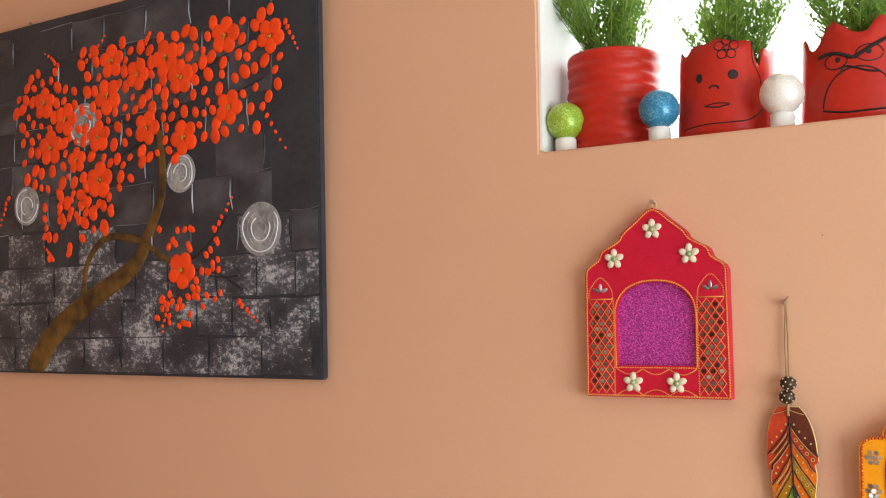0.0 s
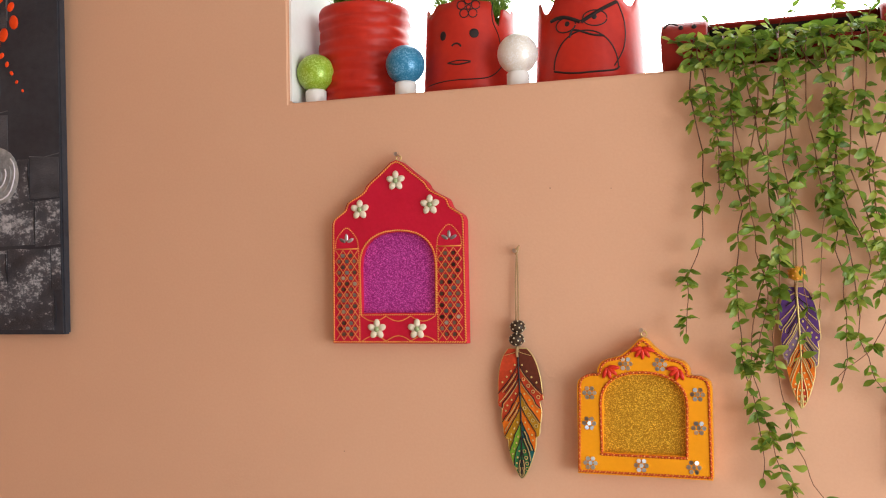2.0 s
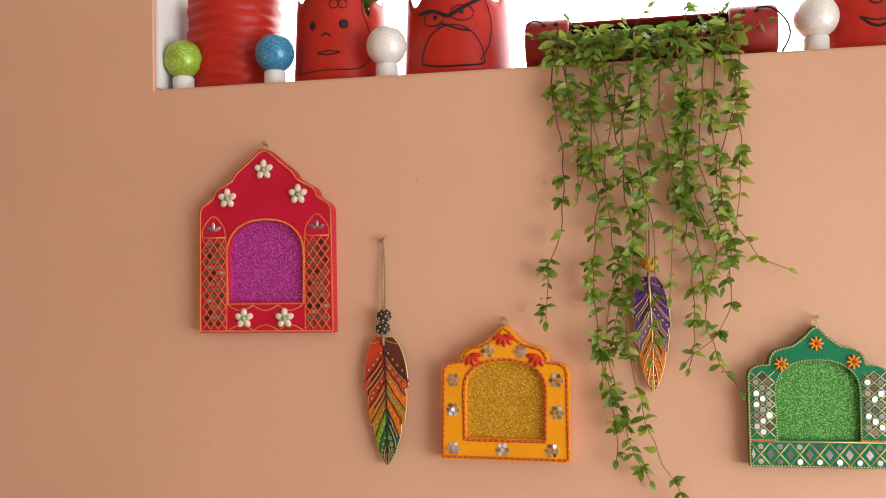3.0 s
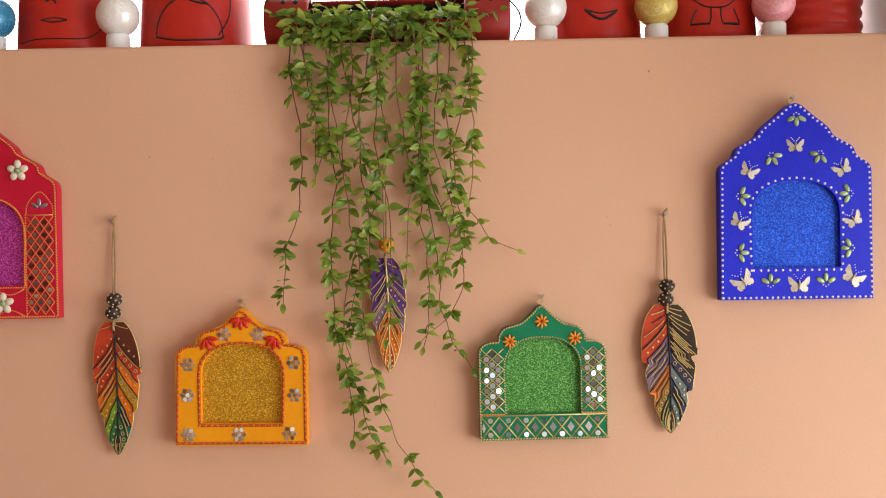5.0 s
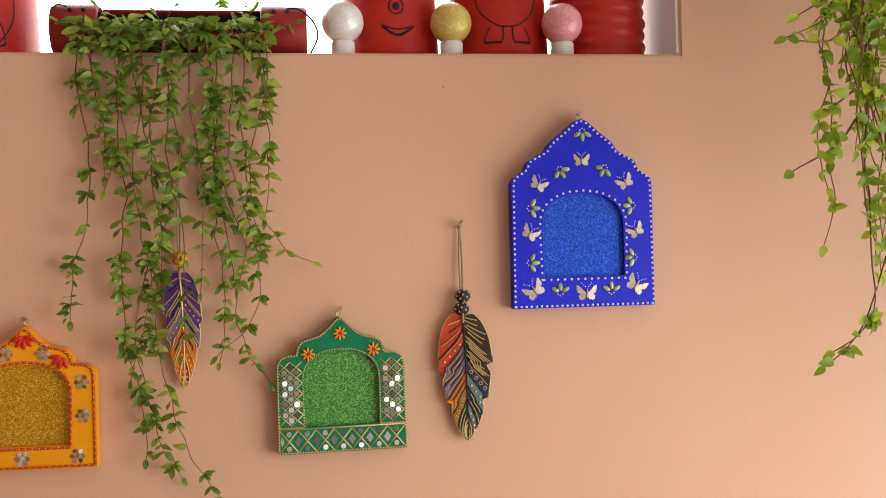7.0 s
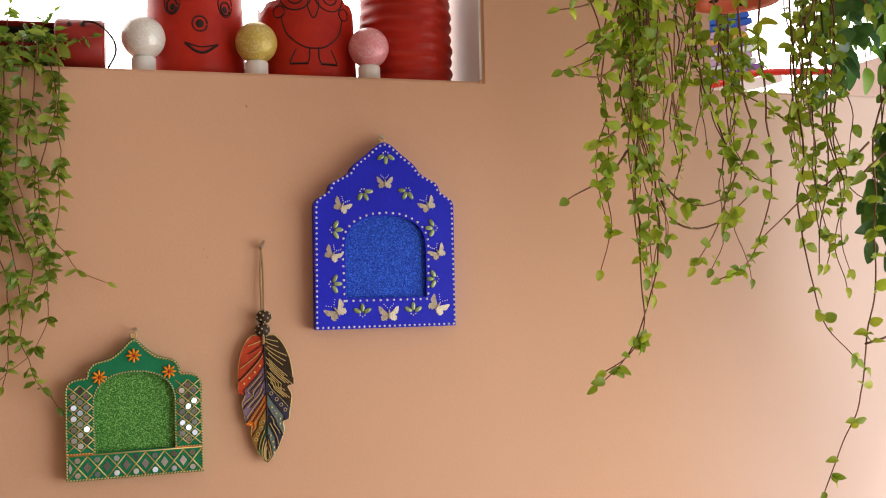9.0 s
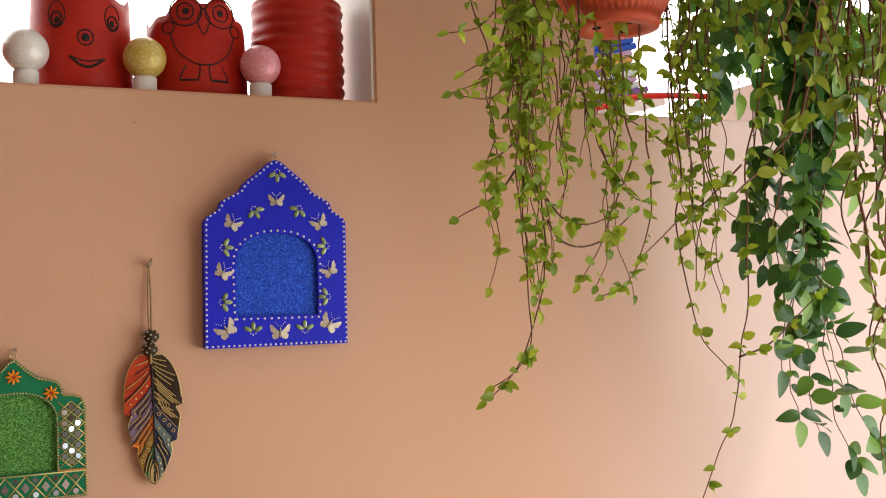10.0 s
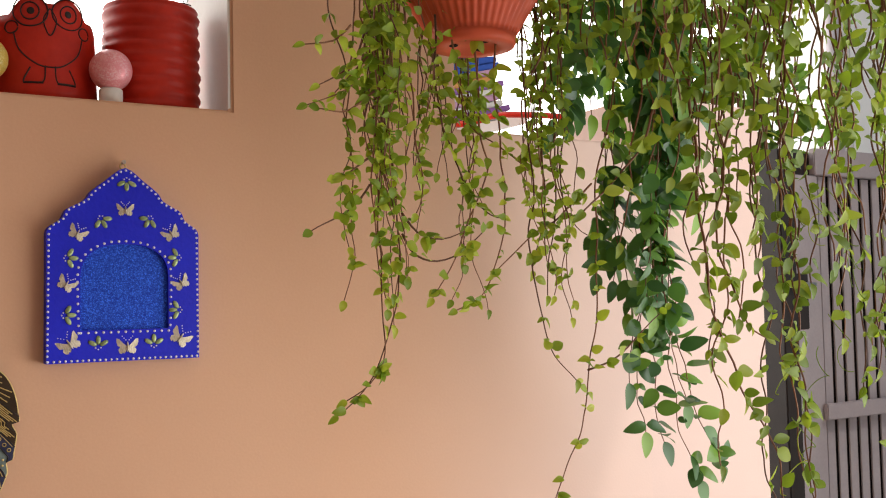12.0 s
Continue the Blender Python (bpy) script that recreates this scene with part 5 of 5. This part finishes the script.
for x, z, dx in ((-0.06, 0.075, -0.02), (0.02, 0.085, 0.03), (0.10, 0.10, 0.01), (0.145, 0.09, 0.03), (0.16, 0.05, 0.07), (-0.10, 0.05, -0.04)):
    P.strand([(x, 1.53, SILL + 0.05), (x + dx * 0.4, 1.515, SILL + z * 0.8), (x + dx, 1.505, SILL + z)], 0.014, 0.021, 0.9, 0.0011, wob=0.002)
P.done("small green creeper leaves")

# fine-needled tufts in the pots
for x, h, label in ((-0.700, 0.16, "fine green needle-leaved plant in the ribbed pot"), (-0.492, 0.13, "fine green needle-leaved plant in the face pot"), (-0.285, 0.12, "fine green needle-leaved plant in the brow pot")):
    base = 0.150 if x < -0.6 else 0.095
    t = thing("needle_plant", pose(x, PY, SILL + base), label, "plant", "needle plants in the pots")
    g = random.Random(int(-x * 1000))
    verts, faces = [], []
    for i in range(84):
        q, lean = g.uniform(0, 6.28), 0.66 * g.random() ** 0.7
        H = (h + 0.05) * g.uniform(0.75, 1.25)
        b = Vector((0.028 * math.cos(q) * g.random(), 0.028 * math.sin(q) * g.random(), 0))
        d = Vector((math.cos(q) * lean, math.sin(q) * lean, 1)).normalized()
        pts = [b + d * H * k / 6 + Vector((math.cos(q), math.sin(q), 0)) * 0.02 * (k / 6) ** 2 for k in range(7)]
        part("stem", tube(bmesh.new(), pts, 0.0007, 4), NEEDLE, t)
        for k in range(84):
            f = 0.10 + 0.90 * g.random()
            p = b + d * H * f
            n = Vector((g.uniform(-1, 1), g.uniform(-1, 1), g.uniform(0.2, 1.2))).normalized()
            s = n.orthogonal().normalized() * 0.0012
            l = g.uniform(0.012, 0.030)
            j = len(verts)
            verts += [p, p + n * l * 0.5 + s, p + n * l, p + n * l * 0.5 - s]
            faces.append((j, j + 1, j + 2, j + 3))
    me = bpy.data.meshes.new("needles")
    me.from_pydata(verts, [], faces)
    me.materials.append(NEEDLE)
    ob = new("needles", me)
    ob.parent = t
    tagged(ob, "fine green needles", kind="stuff")
t = thing("bare_twigs", pose(0.762, PY, SILL + 0.16), "dark bare twigs in the ribbed pot", "plant")
g = random.Random(4)
for i in range(12):
    q = g.uniform(0, 6.28)
    bm = bmesh.new()
    tube(bm, smooth_line([(0.02 * math.cos(q), 0.02 * math.sin(q), 0), (0.05 * math.cos(q + 0.4), 0.05 * math.sin(q + 0.4), 0.035), (0.06 * math.cos(q + 1), 0.06 * math.sin(q + 1), 0.03 + 0.05 * g.random())], 4), 0.0012, 4)
    part("twig", bm, BLACK_INK, t)

# hanging baskets
TERRACOTTA = surface("orange_red_plastic", (0.70, 0.13, 0.06), (0.58, 0.095, 0.045), 0.45, fine=60, broad=8, bump=0.1)


def hanging_basket(x, y, z, r0, r1, h, label):
    t = thing("hanging_basket", pose(x, y, z), label, "hanging pot", "hanging baskets")
    bm = bmesh.new()
    prof = [(0.001, 0.004), (r0 * 0.55, 0.004), (r0 * 0.6, 0.0), (r0 * 0.97, 0.0), (r0, 0.004), (r0, 0.014)]
    prof += [(r0 + (r1 - r0) * math.sin(math.pi / 2 * k / 10) * (0.55 + 0.45 * k / 10), 0.014 + (h - 0.030) * k / 10) for k in range(11)]
    flute = lambda q, i: 0.0022 * max(-0.4, math.sin(44 * q)) if 6 < i < 16 else 0.0
    turned(bm, prof, 176, wobble=flute)
    part("bowl", bm, TERRACOTTA, t, "fluted orange-red plastic bowl", True)
    bm = bmesh.new()
    turned(bm, [(r1 - 0.004, h - 0.016), (r1 + 0.008, h - 0.016), (r1 + 0.008, h), (r1 - 0.004, h), (r1 - 0.004, h - 0.016)], 64)
    part("rim", bm, TERRACOTTA, t)
    bm = bmesh.new()
    turned(bm, [(0.001, h - 0.02), (r1 - 0.003, h - 0.02)], 32)
    part("soil", bm, DARK, t)
    for k in range(3):
        q = 0.6 + 2.0944 * k
        bm = bmesh.new()
        tube(bm, [((r1 + 0.004) * math.cos(q), (r1 + 0.004) * math.sin(q), h - 0.004), (0, 0, h + 0.42)], 0.0018, 5)
        part("hanger_wire", bm, STEEL, t)
        bm = bmesh.new()
        ball(bm, (r0 * 0.45 * math.cos(q), r0 * 0.45 * math.sin(q), 0.003), (0.007, 0.007, 0.002), 10, 6)
        part("drain_hole", bm, DARK, t)
    bm = bmesh.new()
    tube(bm, [(0, 0, h + 0.41), (0, 0, 2.9 - z)], 0.0025, 6)
    part("hook_rod", bm, STEEL, t)


BX, BY, BZ = 1.073, 1.075, 1.628
hanging_basket(BX, BY, BZ, 0.062, 0.118, 0.135, "fluted orange-red hanging basket with trailing vines")
P = Plant("basket_vine", pose(BX, BY, BZ + 0.12), "light green small-leaved vine trailing from the orange basket", "plant", LEAF_LIGHT, 23, (0.33, 0.40, 0.30), 0.04)
g = P.rng
LANES = ((0.905, 0.020, 1.22, 1.50, 17), (0.965, 0.016, 1.36, 1.55, 7), (1.03, 0.03, 1.42, 1.58, 6), (1.085, 0.02, 1.30, 1.55, 5), (1.17, 0.026, 1.20, 1.52, 19))
for lane, scatter, lo, hi, many in LANES:
    for i in range(many):
        x, low = lane + g.uniform(-1, 1) * scatter * 1.3, g.uniform(lo, hi)
        side = max(-1.0, min(1.0, (x - BX) / 0.145))
        y = BY + (g.uniform(-0.06, 0.05) if abs(side) > 0.6 else 0.12 + 0.03 * g.random())
        drift = g.uniform(-0.022, 0.03)
        way = [(BX + 0.10 * side, 0.3 * BY + 0.7 * y, BZ + 0.135), (BX + 0.125 * side, y, BZ + 0.15), (x, y, BZ + 0.08), (x + 0.3 * drift, y, 0.5 * (BZ + low)), (x + drift, y, low)]
        P.strand(way, 0.0225, 0.0215, 0.5, 0.0015, wob=0.012, sparse=0.2, tuft=0.14, spread=0.75)
SIDE = [[(0.893, 1.631), (0.87, 1.556), (0.799, 1.516)], [(0.891, 1.589), (0.834, 1.531)], [(0.90, 1.544), (0.859, 1.514), (0.814, 1.514)], [(0.892, 1.456), (0.861, 1.434), (0.838, 1.425)], [(0.891, 1.419), (0.865, 1.389), (0.80, 1.354)], [(0.867, 1.629), (0.841, 1.605), (0.80, 1.595)], [(0.887, 1.622), (0.865, 1.574), (0.812, 1.543)]]
HANG = [[(0.903, 1.70), (0.898, 1.493), (0.897, 1.382), (0.911, 1.263)], [(0.905, 1.70), (0.925, 1.45), (0.93, 1.30), (0.905, 1.18), (0.835, 1.115)], [(0.93, 1.70), (0.91, 1.45), (0.90, 1.30), (0.91, 1.20), (0.89, 1.16), (0.85, 1.135)], [(0.944, 1.70), (0.956, 1.518), (0.977, 1.43), (0.956, 1.374)], [(0.996, 1.66), (1.004, 1.52), (1.014, 1.483), (1.044, 1.412), (1.076, 1.384), (1.104, 1.379)], [(1.062, 1.68), (1.069, 1.485), (1.073, 1.451), (1.045, 1.379), (1.018, 1.317), (0.984, 1.262)], [(1.096, 1.68), (1.097, 1.481), (1.105, 1.413), (1.097, 1.35), (1.072, 1.274), (1.02, 1.25)]]
EAST = [[(1.143, 1.70), (1.149, 1.502), (1.151, 1.404), (1.143, 1.365), (1.152, 1.306), (1.185, 1.19), (1.235, 1.13)], [(1.167, 1.70), (1.172, 1.503), (1.173, 1.375), (1.187, 1.306)], [(1.196, 1.70), (1.196, 1.504), (1.19, 1.375), (1.18, 1.267)], [(1.214, 1.70), (1.211, 1.44), (1.232, 1.375), (1.261, 1.355)], [(1.344, 1.70), (1.278, 1.45), (1.276, 1.325), (1.248, 1.156), (1.230, 1.06), (1.170, 0.955)], [(1.248, 1.156), (1.306, 1.174), (1.404, 1.244)]]
LINKS = [[(1.265, 1.436), (1.203, 1.385), (1.155, 1.36), (1.125, 1.336), (1.09, 1.302)], [(0.938, 1.383), (0.966, 1.355), (0.998, 1.348), (1.031, 1.36)], [(0.938, 1.355), (0.955, 1.327), (0.992, 1.318), (1.03, 1.331), (1.075, 1.365)], [(1.018, 1.66), (1.048, 1.522), (1.091, 1.485), (1.147, 1.448)]]
for way in SIDE + HANG + EAST + LINKS:
    P.strand([(a, 1.05, b) for a, b in way], 0.025, 0.0215, 0.5, 0.0018, wob=0.005, spread=0.75)
P.done("small light green leaves")

CX, CY, CZ = 1.54, 0.86, 1.93
hanging_basket(CX, CY, CZ, 0.064, 0.128, 0.135, "orange-red hanging basket high beside the veranda opening")
P = Plant("basket_vine", pose(CX, CY, CZ + 0.12), "light green vine hanging in long strands by the veranda", "plant", LEAF_OLIVE_SHADE, 41, (0.29, 0.35, 0.27), 0.03)
g = P.rng
for i in range(66):
    if i < 14:
        x, low = g.uniform(1.08, 1.22), g.uniform(1.46, 1.66)
    elif i < 30:
        x, low = g.uniform(1.20, 1.62), g.uniform(1.50, 1.66)
    elif i < 44:
        x, low = g.uniform(1.28, 1.42), g.uniform(1.22, 1.52)
    else:
        x, low = g.uniform(1.42, 1.72), g.uniform(0.80, 1.42)
    y = CY + g.uniform(-0.11, 0.12)
    drift = g.uniform(-0.05, 0.07)
    q = math.atan2(y - CY, x - CX)
    way = [(CX + 0.11 * math.cos(q), CY + 0.11 * math.sin(q), CZ + 0.13), (0.5 * (CX + x), 0.5 * (CY + y), CZ + 0.15), (x, y, CZ + 0.02), (x + 0.3 * drift, y, 0.5 * (CZ + low)), (x + drift, y, low)]
    P.strand(way, 0.0275, 0.033 if x > 1.2 else 0.027, 0.5, 0.0025, wob=0.012, sparse=0.25, tuft=0.10, spread=0.65)
for way in ([(1.29, 1.75), (1.29, 1.42), (1.30, 1.31), (1.328, 1.223), (1.361, 1.144), (1.418, 1.051), (1.45, 0.96)], [(1.26, 1.75), (1.23, 1.55), (1.16, 1.42), (1.09, 1.37)], [(1.34, 1.75), (1.36, 1.50), (1.33, 1.36), (1.36, 1.24), (1.42, 1.20)]):
    P.strand([(a, 0.86, b) for a, b in way], 0.030, 0.032, 0.6, 0.0026, wob=0.008, spread=0.8)
for i in range(14):
    x, z, q = g.uniform(1.42, 1.60), g.uniform(1.0, 1.45), g.uniform(0, 6.28)
    curl = [(x + 0.05 * k / 10 * math.cos(q) + 0.010 * math.sin(0.9 * k + q), 0.86 + 0.01 * math.cos(0.8 * k), z - 0.008 * k + 0.008 * math.cos(1.1 * k)) for k in range(11)]
    part("tendril", tube(bmesh.new(), [P.inv @ Vector(p) for p in smooth_line(curl, 3)], 0.0007, 4), LEAF_LIGHT, P.root, "thin pale green tendril", True)
P.done("small light green leaves")

EX, EY, EZ = 1.61, 1.22, 1.98
hanging_basket(EX, EY, EZ, 0.064, 0.128, 0.135, "orange-red hanging basket near the second window")
P = Plant("broad_leaf_vine", pose(EX, EY, EZ + 0.12), "dark green glossy broad-leaved climber hanging near the wall end", "plant", LEAF_DEEP, 57, (0.32, 0.36, 0.28), 0.012, 0.45, 12)
g = P.rng
for i in range(34):
    q = g.uniform(0, 6.28)
    x, y = 1.528 + g.uniform(-0.065, 0.055), EY + 0.055 * math.sin(q)
    low = g.uniform(1.205, 1.59)
    if i >= 17:
        x, low = 1.50 + g.uniform(-0.175, 0.14), g.uniform(1.53, 1.68)
    way = [(EX + 0.1 * math.cos(q), EY + 0.1 * math.sin(q), EZ + 0.13), (0.5 * (EX + x), EY + 0.1 * math.sin(q), EZ + 0.12), (x, y, 1.83), (x + g.uniform(-0.02, 0.02), y, 0.5 * (1.83 + low)), (x + g.uniform(-0.04, 0.03), y, low)]
    P.strand(way, 0.037, 0.056, 0.7, 0.0019, wob=0.008, tuft=0.1, droop=0.45, clumps=(0.5, 0.7, 0.9, 1.2, 1.4))
for x, z, low, end in ((1.51, 1.30, 1.02, 1.50), (1.547, 1.24, 0.92, 1.63), (1.565, 1.225, 0.94, 1.695), (1.52, 1.26, 1.00, 1.556), (1.556, 1.26, 1.06, 1.61), (1.50, 1.30, 1.11, 1.473)):
    P.strand([(1.556, EY - 0.06, EZ + 0.12), (1.556, EY - 0.05, 1.80), (0.5 * (1.556 + x), EY - 0.03, 1.53), (x, EY - 0.02, z), (0.5 * (x + end), EY, 0.5 * (z + low)), (end, EY, low)], 0.037, 0.060, 0.6, 0.0019, wob=0.010, tuft=0.05, droop=0.12, clumps=(0.6, 0.8, 1.0, 1.3, 1.7))
P.done("dark green leaves")

# ---- outside ----
GATE = surface("mauve_grey_gate_paint", (0.42, 0.375, 0.385), (0.34, 0.30, 0.31), 0.5, broad=6)
GATE_DARK = surface("dark_gate_post_paint", (0.024, 0.018, 0.016), (0.016, 0.012, 0.011), 0.5, broad=6)
gate = thing("slatted_gate", pose(2.70, 1.95, -0.10), "mauve grey vertical slatted metal gate, closed", "gate")
boxed("post", (0.0, -0.04, 0.0), (0.066, 0.04, 1.80), GATE_DARK, gate, "dark gate post", 0.004)
boxed("stile", (0.069, -0.016, 0.06), (0.205, 0.004, 1.728), GATE, gate, "wide plain edge board", 0.003)
for i in range(22):
    x = 0.218 + 0.0535 * i
    boxed("slat", (x, -0.006, 0.06), (x + 0.037, 0.0, 1.728), GATE, gate, "", 0.001)
for z, h in ((0.2, 0.045), (0.965, 0.05), (1.73, 0.085)):
    boxed("rail", (0.19, -0.034 if z < 1.5 else -0.02, z), (1.42, -0.0165 if z < 1.5 else 0.004, z + h), GATE, gate, "", 0.003)
boxed("latch_plate", (-0.02, -0.052, 1.25), (0.10, -0.041, 1.42), GATE_DARK, gate, "dark latch plate", 0.003)
part("latch_bolt", tube(bmesh.new(), [(-0.03, -0.060, 1.385), (0.12, -0.060, 1.385)], 0.008, 8), STEEL, gate, "steel sliding bolt", True)
# Black sheet added behind the slats to paint the shade in their gaps.
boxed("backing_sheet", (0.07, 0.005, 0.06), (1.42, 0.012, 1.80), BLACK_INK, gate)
house = thing("white_house", pose(8.62, 6.0, -0.104), "white plastered house wall with grey downpipe behind the gate", "house")
boxed("wall", (0.0, 0.0, 0.0), (5.0, 1.6, 6.0), WHITE, house, "", 0.01)
boxed("plinth", (-0.02, -0.03, 0.0), (5.0, -0.001, 0.5), CONCRETE, house, "", 0.01)
part("downpipe", tube(bmesh.new(), [(-0.10, 0.1, 0.0), (-0.10, 0.1, 5.9)], 0.075, 12), GATE, house, "grey downpipe", True)
bm = bmesh.new()
box(bm, (-14, 8.0, -0.1), (22, 8.05, 12))
glow, nt, p = tree_of("bright_haze")
p.inputs["Base Color"].default_value = (0.8, 0.8, 0.8, 1)
p.inputs["Emission Color"].default_value, p.inputs["Emission Strength"].default_value = (1.0, 1.0, 1.0, 1), 6.0
tagged(part("backdrop", bm, glow), "bright white hazy sky outside the windows", "backdrop", kind="structure")

# striped cloth and red pipe seen through the second window
cloth = thing("striped_cloth", pose(2.22, 3.0, 1.90, 0, -14, 0), "folded striped cloth in blue, white and violet outside the window", "cloth")
for i, tone in enumerate(("slate", "violet", "slate", "plum", "slate", "violet", "ochre", "plum", "navy", "navy", "violet")):
    c = surface("pale_" + tone + "_cloth_%s" % "abcdefghijk"[i], tuple(min(0.7, v * 1.5 + (0.35 if i < 6 and i % 2 == 0 else 0.06)) for v in INKS[tone]) if tone != "navy" else (0.03, 0.10, 0.45), None, 0.9)
    boxed("fold", (-0.12 + 0.012 * math.sin(2.3 * i), -0.02 - 0.004 * (i % 2), 0.024 * i), (0.24 + 0.02 * math.sin(1.7 * i), 0.05, 0.024 * i + 0.0225), c, cloth, "", 0.003)
pipe = thing("red_pipe", pose(2.2, 2.9, 1.90), "thin red pipe outside the window", "pipe")
part("run", tube(bmesh.new(), smooth_line([(-0.3, 0, -0.02), (0, 0, 0.0), (0.2, 0, 0.05), (0.7, 0, 0.06), (1.6, 0, 0.02)], 6), 0.012, 8), RED_PETAL, pipe, "", True)
part("bracket", box(bmesh.new(), (0.02, 0.0, -2.0), (0.045, 0.03, -0.005)), WHITE, pipe)
boxed("cloth_shelf", (-0.16, -0.05, -0.04), (0.30, 0.09, -0.004), WHITE, cloth)
boxed("shelf_leg", (0.0, 0.0, -2.0), (0.03, 0.03, -0.041), WHITE, cloth)
# sunny shrub beyond the wall end
LEAF_SUN = foliage("sunlit_shrub_leaf", (0.06, 0.16, 0.012), (0.12, 0.24, 0.02), (0.2, 0.34, 0.03), 0.45)
SX, SY = 3.62, 2.9
P = Plant("shrub", pose(SX, SY, -0.1), "sunlit green shrub outside beyond the wall end", "shrub", LEAF_SUN, 71)
g = P.rng
for i in range(44):
    q = g.uniform(0, 6.28)
    x, y, z = SX + 1.0 * math.cos(q) * g.random() ** 0.7, SY + 0.4 * math.sin(q) * g.random(), g.uniform(2.0, 3.2)
    P.strand([(SX, SY, -0.1), (SX + 0.3 * (x - SX), SY + 0.3 * (y - SY), 0.9), (x, y, z)], 0.06, 0.10, 0.9, 0.008, wob=0.01, skip=0.2)
P.done("sunlit green shrub leaves")
